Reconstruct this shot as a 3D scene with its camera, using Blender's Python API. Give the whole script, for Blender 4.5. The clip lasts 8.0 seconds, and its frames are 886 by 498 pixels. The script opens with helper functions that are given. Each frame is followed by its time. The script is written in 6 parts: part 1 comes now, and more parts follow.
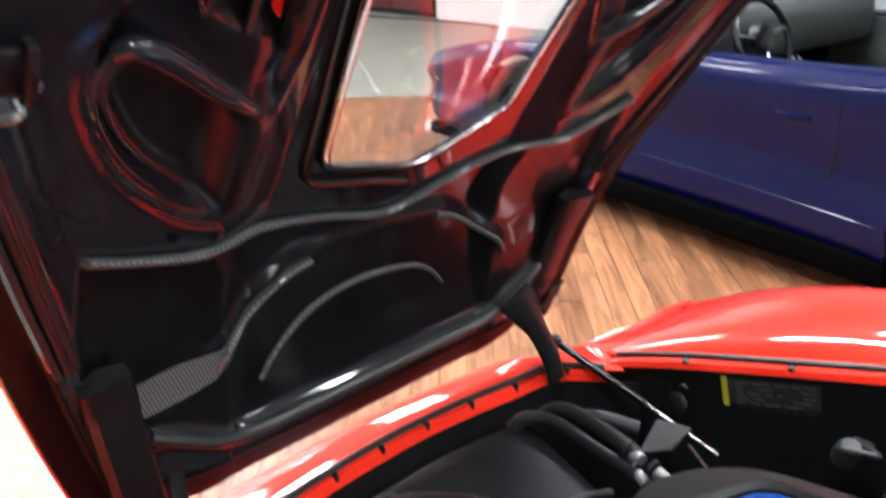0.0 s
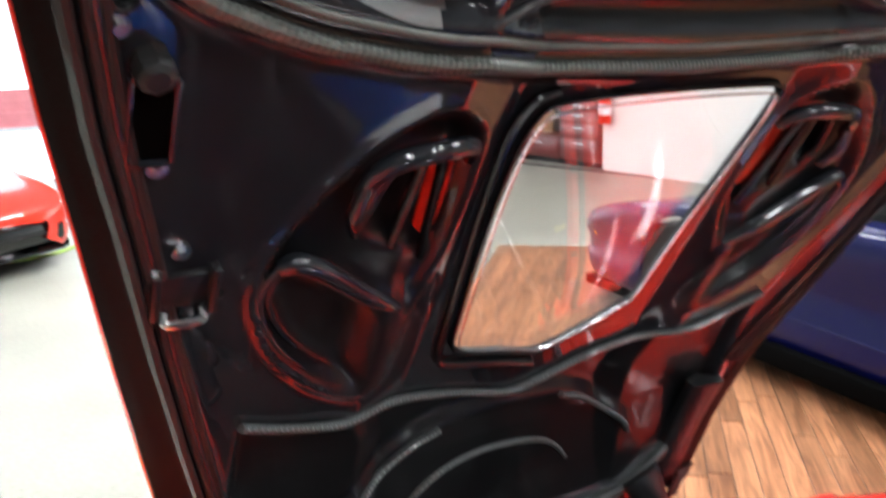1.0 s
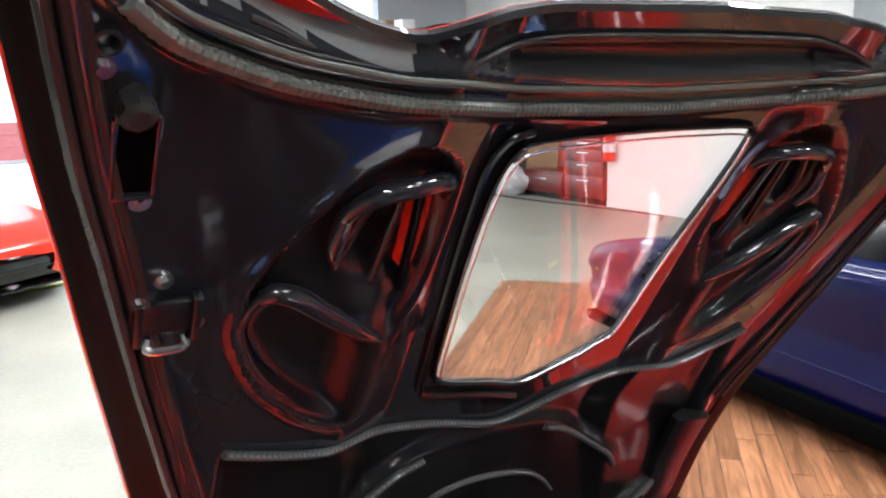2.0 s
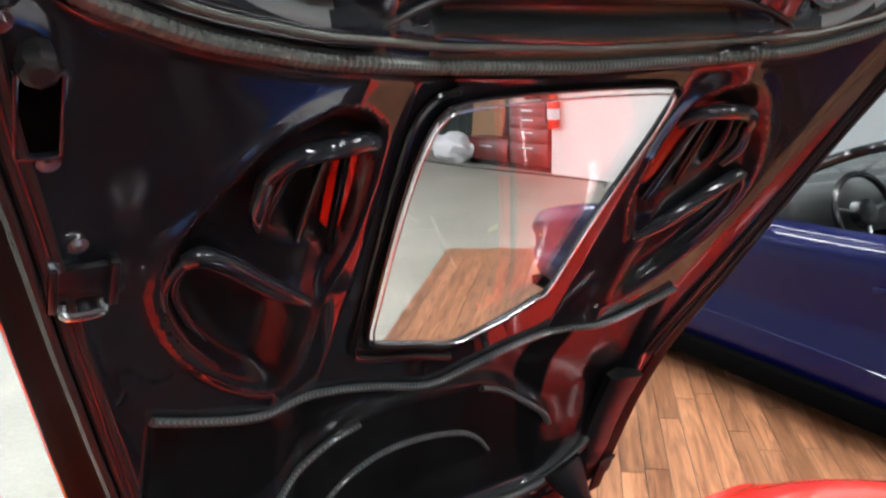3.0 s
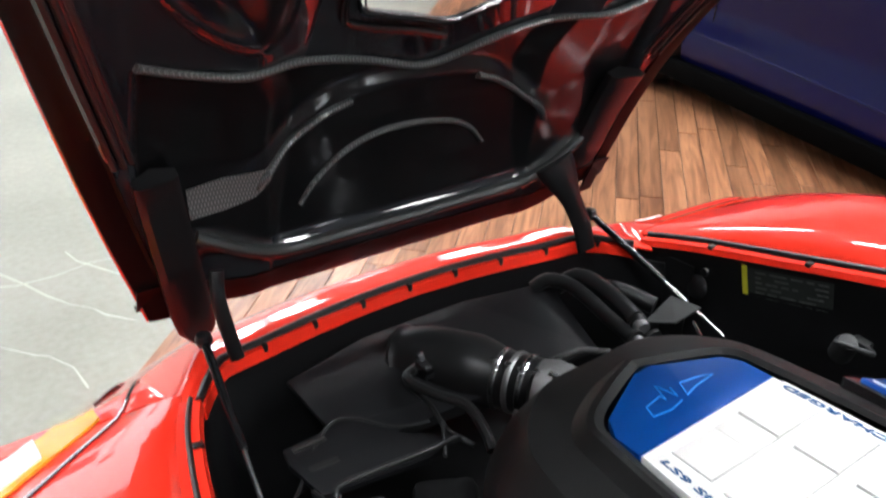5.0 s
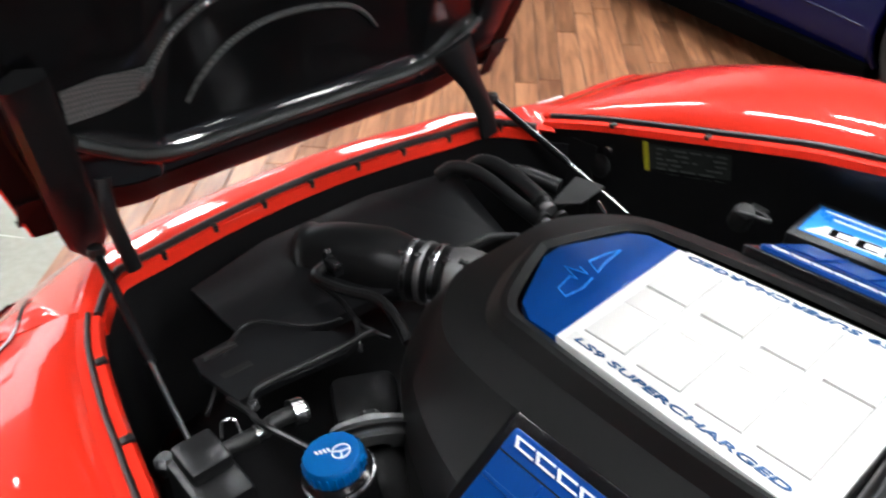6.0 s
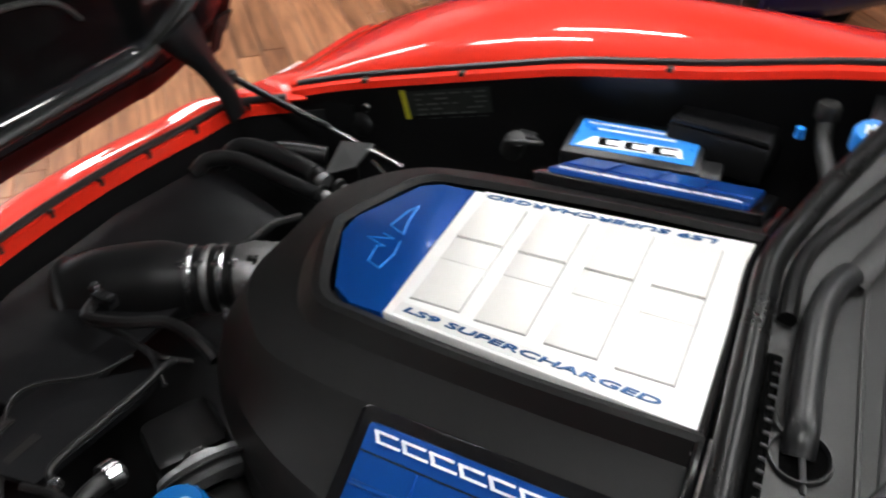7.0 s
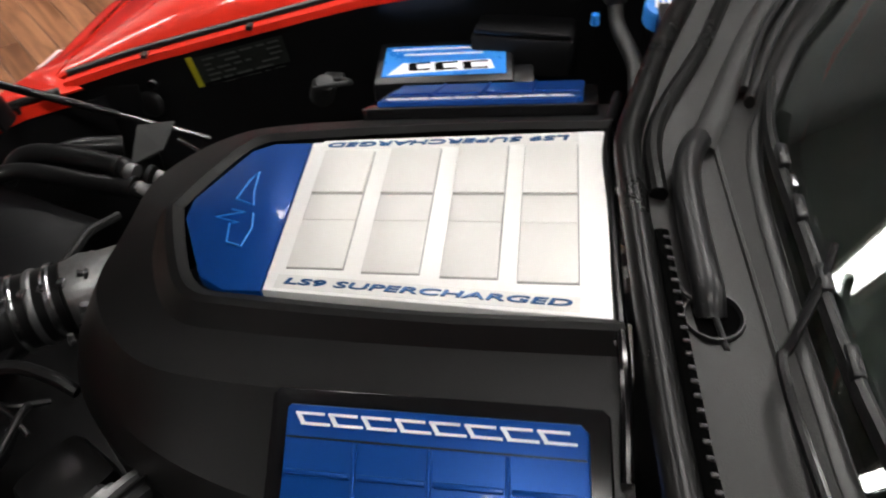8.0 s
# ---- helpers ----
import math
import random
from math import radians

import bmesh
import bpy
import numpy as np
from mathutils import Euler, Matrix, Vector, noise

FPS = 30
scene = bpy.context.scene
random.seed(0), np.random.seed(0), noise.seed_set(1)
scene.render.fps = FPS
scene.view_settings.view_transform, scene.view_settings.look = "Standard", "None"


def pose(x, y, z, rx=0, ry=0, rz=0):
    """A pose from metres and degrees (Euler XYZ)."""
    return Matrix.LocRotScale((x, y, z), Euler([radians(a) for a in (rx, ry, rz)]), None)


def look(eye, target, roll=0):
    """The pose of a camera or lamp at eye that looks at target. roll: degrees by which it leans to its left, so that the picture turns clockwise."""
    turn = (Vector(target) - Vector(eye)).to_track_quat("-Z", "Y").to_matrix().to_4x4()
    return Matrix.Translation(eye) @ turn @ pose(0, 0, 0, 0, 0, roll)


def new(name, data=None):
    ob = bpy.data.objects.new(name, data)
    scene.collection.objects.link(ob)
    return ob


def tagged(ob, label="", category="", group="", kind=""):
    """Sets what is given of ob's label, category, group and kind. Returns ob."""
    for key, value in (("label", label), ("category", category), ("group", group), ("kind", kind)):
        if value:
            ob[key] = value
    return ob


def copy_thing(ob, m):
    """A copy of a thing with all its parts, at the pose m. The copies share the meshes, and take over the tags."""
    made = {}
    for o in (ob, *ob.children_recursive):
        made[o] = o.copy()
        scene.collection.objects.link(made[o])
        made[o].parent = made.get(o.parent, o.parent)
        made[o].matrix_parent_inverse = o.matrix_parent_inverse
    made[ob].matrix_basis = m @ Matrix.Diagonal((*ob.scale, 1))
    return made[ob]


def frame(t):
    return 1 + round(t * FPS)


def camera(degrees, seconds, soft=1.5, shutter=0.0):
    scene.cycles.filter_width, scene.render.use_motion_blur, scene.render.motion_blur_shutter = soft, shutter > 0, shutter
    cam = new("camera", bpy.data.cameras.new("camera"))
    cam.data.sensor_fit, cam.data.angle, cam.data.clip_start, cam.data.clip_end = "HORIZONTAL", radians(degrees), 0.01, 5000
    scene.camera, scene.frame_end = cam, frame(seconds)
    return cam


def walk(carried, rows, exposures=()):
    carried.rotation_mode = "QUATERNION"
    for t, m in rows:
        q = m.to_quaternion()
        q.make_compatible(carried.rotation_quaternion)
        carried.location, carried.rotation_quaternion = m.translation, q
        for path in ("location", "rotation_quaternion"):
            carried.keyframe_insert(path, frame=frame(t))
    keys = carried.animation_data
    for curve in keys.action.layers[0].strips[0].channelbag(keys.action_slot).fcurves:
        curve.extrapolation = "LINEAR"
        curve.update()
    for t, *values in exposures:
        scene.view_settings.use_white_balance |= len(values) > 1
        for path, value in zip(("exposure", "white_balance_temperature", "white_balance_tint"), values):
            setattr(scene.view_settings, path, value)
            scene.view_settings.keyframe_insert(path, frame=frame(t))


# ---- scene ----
cam = camera(54.6, 8.0, soft=2.0, shutter=0.5)
PATH = [
    (0, (-0.66, -0.122, 1.474), (0.593, 1.238, 0.712), -2.2),
    (0.5, (-0.668, -0.183, 1.522), (0.474, 1.353, 0.941), -2.7),
    (1, (-0.672, -0.21, 1.558), (0.356, 1.447, 1.114), -1.8),
    (1.2, (-0.676, -0.224, 1.562), (0.319, 1.471, 1.19), -1.6),
    (2.3, (-0.657, -0.252, 1.561), (0.413, 1.399, 1.197), -0.7),
    (2.5, (-0.654, -0.254, 1.561), (0.454, 1.368, 1.184), -0.5),
    (3, (-0.646, -0.261, 1.552), (0.471, 1.339, 1.116), -1.4),
    (3.5, (-0.645, -0.257, 1.532), (0.47, 1.293, 0.937), -1.3),
    (4, (-0.643, -0.258, 1.512), (0.401, 1.259, 0.732), -0.7),
    (4.2, (-0.645, -0.251, 1.502), (0.402, 1.24, 0.679), -0.8),
    (5.3, (-0.633, -0.288, 1.462), (0.328, 1.108, 0.4), 2.0),
    (5.5, (-0.631, -0.284, 1.464), (0.354, 1.056, 0.353), 2.0),
    (6, (-0.625, -0.263, 1.447), (0.453, 0.928, 0.255), 1.8),
    (6.5, (-0.611, -0.225, 1.421), (0.622, 0.753, 0.188), 1.2),
    (7, (-0.602, -0.186, 1.409), (0.783, 0.541, 0.163), -0.0),
    (7.5, (-0.601, -0.145, 1.398), (0.847, 0.311, 0.096), -1.7),
    (8, (-0.602, -0.109, 1.39), (0.849, 0.145, 0.038), -2.7),
]
EXPOSURE = ((0.0, 0.95, 6000, 8), (1.0, 0.9, 6050, 8), (2.5, 0.68, 6050, 8), (3.5, 0.6, 6050, 8), (4.2, 0.55, 6050, 8), (5.5, 0.32, 6050, 8), (6.5, 0.3, 6250, 8), (7.3, -0.1, 6400, 9), (8.0, -0.3, 6600, 10))
walk(cam, [(t, look(eye, target, roll)) for t, eye, target, roll in PATH], EXPOSURE)

# ---- light ----
world = bpy.data.worlds.new("world")
scene.world = world
world.use_nodes = True
wn = world.node_tree.nodes
sky = wn.new("ShaderNodeTexSky")
sky.sky_type, sky.sun_disc = "NISHITA", False
sky.sun_elevation, sky.sun_rotation = radians(35), radians(20)
world.node_tree.links.new(sky.outputs[0], wn["Background"].inputs[0])
wn["Background"].inputs[1].default_value = 0.1

PANEL_LIGHT, DOOR_LIGHT = 60.0, 1.4

# ---- small tools ----
V = Vector


def node_mat(name):
    m = bpy.data.materials.new(name)
    m.use_nodes = True
    return m, m.node_tree.nodes, m.node_tree.links, m.node_tree.nodes["Principled BSDF"]


def surf(name, c1, c2=None, scale=8.0, rough=0.5, rough2=None, metal=0.0, coat=0.0, bump=0.0, bscale=60.0, spec=0.5, flake=0.0):
    """Two-tone surface: broad stains and fine grain in colour, roughness and relief."""
    m, n, l, b = node_mat(name)
    c2 = c2 or tuple(v * 0.8 for v in c1)
    tc = n.new("ShaderNodeTexCoord")
    broad = n.new("ShaderNodeTexNoise")
    broad.inputs["Scale"].default_value, broad.inputs["Detail"].default_value = scale, 6
    fine = n.new("ShaderNodeTexNoise")
    fine.inputs["Scale"].default_value, fine.inputs["Detail"].default_value = bscale, 4
    for t in (broad, fine):
        l.new(tc.outputs["Object"], t.inputs["Vector"])
    mixf = n.new("ShaderNodeMath")
    mixf.operation = "MULTIPLY_ADD"
    mixf.inputs[1].default_value, mixf.inputs[2].default_value = 0.35, 0.0
    l.new(fine.outputs[0], mixf.inputs[0])
    add = n.new("ShaderNodeMath")
    add.operation = "MULTIPLY_ADD"
    add.inputs[1].default_value = 0.65
    l.new(broad.outputs[0], add.inputs[0])
    l.new(mixf.outputs[0], add.inputs[2])
    ramp = n.new("ShaderNodeValToRGB")
    ramp.color_ramp.elements[0].position, ramp.color_ramp.elements[1].position = 0.35, 0.68
    ramp.color_ramp.elements[0].color, ramp.color_ramp.elements[1].color = (*c2, 1), (*c1, 1)
    l.new(add.outputs[0], ramp.inputs[0])
    l.new(ramp.outputs[0], b.inputs["Base Color"])
    rr = n.new("ShaderNodeMapRange")
    rr.inputs[3].default_value, rr.inputs[4].default_value = rough, rough2 if rough2 is not None else min(1, rough * 1.35)
    l.new(add.outputs[0], rr.inputs[0])
    l.new(rr.outputs[0], b.inputs["Roughness"])
    b.inputs["Metallic"].default_value = metal
    b.inputs["Coat Weight"].default_value = coat
    b.inputs["Coat Roughness"].default_value = 0.04
    b.inputs["Specular IOR Level"].default_value = spec
    if bump:
        bp = n.new("ShaderNodeBump")
        bp.inputs["Strength"].default_value, bp.inputs["Distance"].default_value = bump, 0.002
        l.new(fine.outputs[0], bp.inputs["Height"])
        l.new(bp.outputs[0], b.inputs["Normal"])
    return m


def carbon(name, base, coat, rough, low=0.5, high=1.6, relief=0.08):
    """Twill carbon cloth under lacquer: two crossed sets of bands."""
    m, n, l, b = node_mat(name)
    tc = n.new("ShaderNodeTexCoord")
    waves = []
    for ang in (45, -45):
        mp = n.new("ShaderNodeMapping")
        mp.inputs["Rotation"].default_value = (radians(20), 0, radians(ang))
        w = n.new("ShaderNodeTexWave")
        w.inputs["Scale"].default_value = 95.0
        l.new(tc.outputs["Object"], mp.inputs[0])
        l.new(mp.outputs[0], w.inputs["Vector"])
        waves.append(w)
    mul = n.new("ShaderNodeMath")
    mul.operation = "MULTIPLY"
    l.new(waves[0].outputs[1], mul.inputs[0])
    l.new(waves[1].outputs[1], mul.inputs[1])
    noise_t = n.new("ShaderNodeTexNoise")
    noise_t.inputs["Scale"].default_value = 3.0
    l.new(tc.outputs["Object"], noise_t.inputs["Vector"])
    ramp = n.new("ShaderNodeValToRGB")
    ramp.color_ramp.elements[0].color, ramp.color_ramp.elements[1].color = (*[v * low for v in base], 1), (*[v * high for v in base], 1)
    l.new(mul.outputs[0], ramp.inputs[0])
    l.new(ramp.outputs[0], b.inputs["Base Color"])
    rr = n.new("ShaderNodeMapRange")
    rr.inputs[3].default_value, rr.inputs[4].default_value = rough * 0.8, rough * 1.3
    l.new(noise_t.outputs[0], rr.inputs[0])
    l.new(rr.outputs[0], b.inputs["Roughness"])
    b.inputs["Specular IOR Level"].default_value = 0.12
    bp = n.new("ShaderNodeBump")
    bp.inputs["Strength"].default_value, bp.inputs["Distance"].default_value = relief, 0.0006
    l.new(mul.outputs[0], bp.inputs["Height"])
    if relief:
        l.new(bp.outputs[0], b.inputs["Normal"])
    b.inputs["Coat Weight"].default_value, b.inputs["Coat Roughness"].default_value, b.inputs["Coat IOR"].default_value = coat, 0.04, 1.6
    return m


def glow(name, colour, strength):
    m, n, l, b = node_mat(name)
    b.inputs["Base Color"].default_value = (*colour, 1)
    b.inputs["Emission Color"].default_value = (*colour, 1)
    b.inputs["Emission Strength"].default_value = strength
    return m


def glass(name, colour, rough=0.0, alpha_mix=0.0):
    m, n, l, b = node_mat(name)
    b.inputs["Base Color"].default_value = (*colour, 1)
    b.inputs["Roughness"].default_value = rough
    b.inputs["Transmission Weight"].default_value = 1.0
    b.inputs["IOR"].default_value = 1.45
    return m


def link(name, bm, mat, parent=None, label="", smooth=True, angle=35):
    me = bpy.data.meshes.new(name)
    if smooth:
        for f in bm.faces:
            f.smooth = True
        cut = math.cos(radians(angle))
        for e in bm.edges:
            if len(e.link_faces) == 2 and e.link_faces[0].normal.dot(e.link_faces[1].normal) < cut:
                e.smooth = False
    bm.to_mesh(me)
    bm.free()
    ob = new(name, me)
    for mm in mat if isinstance(mat, (list, tuple)) else (mat,):
        me.materials.append(mm)
    if parent:
        ob.parent = parent
    if label:
        tagged(ob, label)
    return ob


def part(name, bm, mat, parent, label="", smooth=True, angle=35):
    bm.normal_update()
    return link(name, bm, mat, parent, label, smooth, angle)


def thing(name, bm, mat, label, category, group="", kind="", smooth=True, angle=35):
    bm.normal_update()
    return tagged(link(name, bm, mat, None, "", smooth, angle), label, category, group, kind)


def holder(name, place, label, category, group=""):
    ob = new(name)
    ob.location = place
    ob.empty_display_size = 0.1
    return tagged(ob, label, category, group)


def box_bm(size, centre=(0, 0, 0), bevel=0.0, m=None, seg=2):
    bm = bmesh.new()
    bmesh.ops.create_cube(bm, size=1.0)
    bmesh.ops.scale(bm, vec=size, verts=bm.verts)
    if bevel:
        bmesh.ops.bevel(bm, geom=bm.edges[:], offset=bevel, segments=seg, affect="EDGES", profile=0.5)
    bmesh.ops.translate(bm, vec=centre, verts=bm.verts)
    if m:
        bm.transform(m)
    return bm


def merge(*bms):
    out = bms[0]
    for b in bms[1:]:
        me = bpy.data.meshes.new("tmp")
        b.to_mesh(me)
        b.free()
        out.from_mesh(me)
        bpy.data.meshes.remove(me)
    return out


def spline(pts, n=8, closed=False):
    """A smooth line through points."""
    P = [V(p) for p in pts]
    out = []
    k = len(P)
    rng = range(k if closed else k - 1)
    for i in rng:
        a, b, c, d = (P[(i - 1) % k] if closed or i else P[0] * 2 - P[1], P[i], P[(i + 1) % k],
                      P[(i + 2) % k] if closed or i + 2 < k else P[-1] * 2 - P[-2])
        for s in range(n):
            t = s / n
            out.append(0.5 * ((2 * b) + (c - a) * t + (2 * a - 5 * b + 4 * c - d) * t * t + (3 * b - a - 3 * c + d) * t ** 3))
    if not closed:
        out.append(P[-1])
    return out


def tube_bm(pts, r, sides=10, closed=False, flat=1.0, caps=True, rfun=None, up=None):
    """A tube round a line; flat squashes it along the frame's second axis."""
    bm = bmesh.new()
    rings = []
    k = len(pts)
    prev = None
    for i, p in enumerate(pts):
        a = pts[(i - 1) % k] if closed or i else pts[0]
        c = pts[(i + 1) % k] if closed or i + 1 < k else pts[-1]
        t = (V(c) - V(a)).normalized()
        if prev is None:
            u = t.cross(V(up) if up else (V((0, 0, 1)) if abs(t.z) < 0.9 else V((1, 0, 0)))).normalized()
        else:
            u = (prev - t * prev.dot(t)).normalized()
        if up:
            u = t.cross(V(up)).normalized()
        prev = u
        w = u.cross(t)
        rr = rfun(i / max(1, k - 1)) * r if rfun else r
        rings.append([bm.verts.new(V(p) + u * (rr * math.cos(q)) + w * (rr * flat * math.sin(q)))
                      for q in (2 * math.pi * s / sides for s in range(sides))])
    m = k if closed else k - 1
    for i in range(m):
        A, B = rings[i], rings[(i + 1) % k]
        for s in range(sides):
            bm.faces.new((A[s], A[(s + 1) % sides], B[(s + 1) % sides], B[s]))
    if caps and not closed:
        bm.faces.new(rings[0][::-1])
        bm.faces.new(rings[-1])
    bmesh.ops.recalc_face_normals(bm, faces=bm.faces[:])
    return bm


def lathe_bm(profile, m=None, n=24):
    """Turned about z; profile of (r, z)."""
    bm = bmesh.new()
    rings = []
    for r, z in profile:
        if r < 1e-6:
            rings.append([bm.verts.new((0, 0, z))])
        else:
            rings.append([bm.verts.new((r * math.cos(a), r * math.sin(a), z)) for a in (2 * math.pi * i / n for i in range(n))])
    for A, B in zip(rings, rings[1:]):
        for i in range(n):
            if len(A) == 1 and len(B) == 1:
                continue
            if len(A) == 1:
                bm.faces.new((A[0], B[i], B[(i + 1) % n]))
            elif len(B) == 1:
                bm.faces.new((A[i], A[(i + 1) % n], B[0]))
            else:
                bm.faces.new((A[i], A[(i + 1) % n], B[(i + 1) % n], B[i]))
    bmesh.ops.recalc_face_normals(bm, faces=bm.faces[:])
    if m:
        bm.transform(m)
    return bm


def grid_bm(rows, closed=False):
    """A sheet through rows of points."""
    bm = bmesh.new()
    vs = [[bm.verts.new(p) for p in r] for r in rows]
    for A, B in zip(vs, vs[1:]):
        k = len(A)
        for i in range(k if closed else k - 1):
            bm.faces.new((A[i], A[(i + 1) % k], B[(i + 1) % k], B[i]))
    bm.normal_update()
    return bm


def plate_bm(outline, z0, z1, bevel=0.0, m=None):
    """A flat plate from an outline in x, y."""
    bm = bmesh.new()
    f = bm.faces.new([bm.verts.new((x, y, z0)) for x, y in outline])
    bm.normal_update()
    if f.normal.z > 0:
        f.normal_flip()
    top = bmesh.ops.extrude_face_region(bm, geom=[f])
    vs = [v for v in top["geom"] if isinstance(v, bmesh.types.BMVert)]
    for v in vs:
        v.co.z = z1
    bmesh.ops.recalc_face_normals(bm, faces=bm.faces[:])
    if bevel:
        edges = [e for e in bm.edges if all(v in set(vs) for v in e.verts)]
        bmesh.ops.bevel(bm, geom=edges, offset=bevel, segments=2, affect="EDGES", profile=0.5)
    if m:
        bm.transform(m)
    return bm


def thicken(bm, d):
    """Gives an open sheet a thickness d against its normals."""
    bm.normal_update()
    base = list(bm.verts)
    off = {v: bm.verts.new(v.co - v.normal * d) for v in base}
    faces = list(bm.faces)
    edges = [e for e in bm.edges if len(e.link_faces) == 1]
    for f in faces:
        bm.faces.new([off[v] for v in reversed(f.verts)])
    for e in edges:
        a, b = e.verts
        f = e.link_faces[0]
        vs = list(f.verts)
        i = vs.index(a)
        if vs[(i + 1) % len(vs)] == b:
            a, b = b, a
        bm.faces.new((a, b, off[b], off[a]))
    return bm


def word_bm(text, size, m, depth=0.0008, shear=0.0, stretch=1.0, bold=0.0):
    cu = bpy.data.curves.new("word", "FONT")
    cu.body, cu.size, cu.extrude, cu.shear = text, size, depth, shear
    cu.offset = bold
    cu.align_x = "CENTER"
    cu.align_y = "CENTER"
    ob = bpy.data.objects.new("word", cu)
    scene.collection.objects.link(ob)
    me = bpy.data.meshes.new_from_object(ob.evaluated_get(bpy.context.evaluated_depsgraph_get()))
    bm = bmesh.new()
    bm.from_mesh(me)
    bpy.data.meshes.remove(me)
    bpy.data.objects.remove(ob)
    bmesh.ops.scale(bm, vec=(stretch, 1, 1), verts=bm.verts)
    bm.transform(m)
    return bm


# ---- materials ----
RED = surf("red_paint", (0.72, 0.026, 0.010), (0.66, 0.022, 0.009), 2.0, 0.4, 0.46, coat=1.0, bscale=300, spec=0.1)
BLUE = surf("blue_paint", (0.0010, 0.0022, 0.040), (0.0009, 0.0018, 0.033), 2.0, 0.3, 0.36, coat=0.28, bscale=300, spec=0.1)
HOODBLACK = surf("lacquered_black", (0.0098, 0.0112, 0.0142), (0.008, 0.0092, 0.0118), 6, 0.5, 0.55, coat=1.0, bscale=700, spec=0.12)
HOODBLACK.node_tree.nodes["Principled BSDF"].inputs["Coat IOR"].default_value = 1.6
MATTE = carbon("lacquered_woven_carbon", (0.0038, 0.004, 0.0045), 0.4, 0.42, 0.6, 1.5, 0.0)
MATTE.node_tree.nodes["Principled BSDF"].inputs["Coat Roughness"].default_value = 0.1
MATTE.node_tree.nodes["Principled BSDF"].inputs["Specular IOR Level"].default_value = 0.18
CARBON = carbon("bare_carbon", (0.11, 0.117, 0.115), 0.4, 0.35)
COVER = surf("satin_black_plastic", (0.0050, 0.0049, 0.0050), (0.0042, 0.0041, 0.0042), 5, 0.36, 0.43, bump=0.15, bscale=900, spec=0.30)
BLACK = surf("black_plastic", (0.0080, 0.0080, 0.0086), (0.0055, 0.0055, 0.006), 9, 0.26, 0.42, bump=0.15, bscale=400, spec=0.36)
GLOSS = surf("gloss_black", (0.006, 0.006, 0.0065), (0.004, 0.004, 0.0045), 9, 0.12, 0.2, bscale=400)
DARK = surf("dark_metal", (0.03, 0.03, 0.03), (0.018, 0.018, 0.018), 12, 0.35, 0.55, metal=0.6, bump=0.3, bscale=160)
RUBBER = surf("black_rubber", (0.009, 0.009, 0.0092), (0.006, 0.006, 0.0062), 14, 0.3, 0.42, bump=0.15, bscale=300, spec=0.4)
COWL = surf("grey_black_plastic", (0.0125, 0.012, 0.0115), (0.0085, 0.008, 0.0077), 6, 0.4, 0.52, bump=0.2, bscale=700, spec=0.4)
SILVER = surf("silver_paint", (0.90, 0.89, 0.87), (0.86, 0.85, 0.83), 4, 0.32, 0.38, metal=0.15, bscale=900, bump=0.05)
SATIN = surf("silver_satin_panel", (0.74, 0.725, 0.70), (0.70, 0.685, 0.66), 4, 0.35, 0.42, metal=0.15, bscale=900, bump=0.1)
CAPBLUE = surf("blue_enamel", (0.0, 0.05, 0.26), (0.0, 0.042, 0.22), 5, 0.36, 0.42, metal=0.4, coat=0.2, bscale=500, spec=0.25)
LABELBLUE = surf("printed_blue", (0.03, 0.25, 0.75), (0.03, 0.22, 0.68), 5, 0.25, 0.3, coat=0.5)
WHITEINK = surf("white_print", (0.8, 0.82, 0.85), (0.74, 0.76, 0.8), 20, 0.4)
BLUEINK = surf("blue_metallic_print", (0.014, 0.085, 0.24), (0.011, 0.07, 0.20), 20, 0.25, metal=0.4)
CHROME = surf("bright_steel", (0.65, 0.65, 0.66), (0.55, 0.55, 0.56), 20, 0.16, 0.3, metal=1.0, bscale=200)
ALLOY = surf("cast_alloy", (0.38, 0.38, 0.38), (0.27, 0.27, 0.27), 14, 0.35, 0.5, metal=0.9, bump=0.4, bscale=180)
CAPCYAN = surf("cyan_blue_cap", (0.0, 0.12, 0.40), (0.0, 0.10, 0.34), 5, 0.35, 0.42, metal=0.3, coat=0.3, bscale=500)
YELLOW = surf("yellow_print", (0.6, 0.55, 0.03), (0.55, 0.5, 0.02), 20, 0.45)
AMBER = surf("amber_lens", (0.95, 0.46, 0.03), (0.9, 0.38, 0.02), 20, 0.12, coat=1.0)
CONCRETE = surf("polished_concrete", (0.32, 0.315, 0.268), (0.205, 0.203, 0.168), 1.1, 0.35, 0.55, bump=0.12, bscale=40, spec=0.35)
WALLWHITE = surf("white_wall_paint", (0.78, 0.78, 0.76), (0.72, 0.72, 0.70), 1.5, 0.6, bump=0.1, bscale=120)
WALLGREY = surf("grey_blue_wall_paint", (0.5, 0.54, 0.58), (0.45, 0.49, 0.53), 1.5, 0.6, bump=0.1, bscale=120)
WALLMID = surf("mid_grey_wall_paint", (0.30, 0.325, 0.33), (0.27, 0.29, 0.295), 1.5, 0.6, bump=0.1, bscale=120)
WALLDARK = surf("dark_grey_wall_paint", (0.16, 0.165, 0.17), (0.13, 0.135, 0.14), 1.5, 0.6, bump=0.1, bscale=120)
CEILING = surf("dark_open_ceiling", (0.10, 0.10, 0.10), (0.07, 0.07, 0.07), 2.5, 0.8, bump=0.3, bscale=90)
PANELGLOW = glow("lamp_diffuser", (1.0, 0.985, 0.96), PANEL_LIGHT)
DOORGLOW = glow("daylit_door", (0.93, 0.97, 1.0), DOOR_LIGHT)
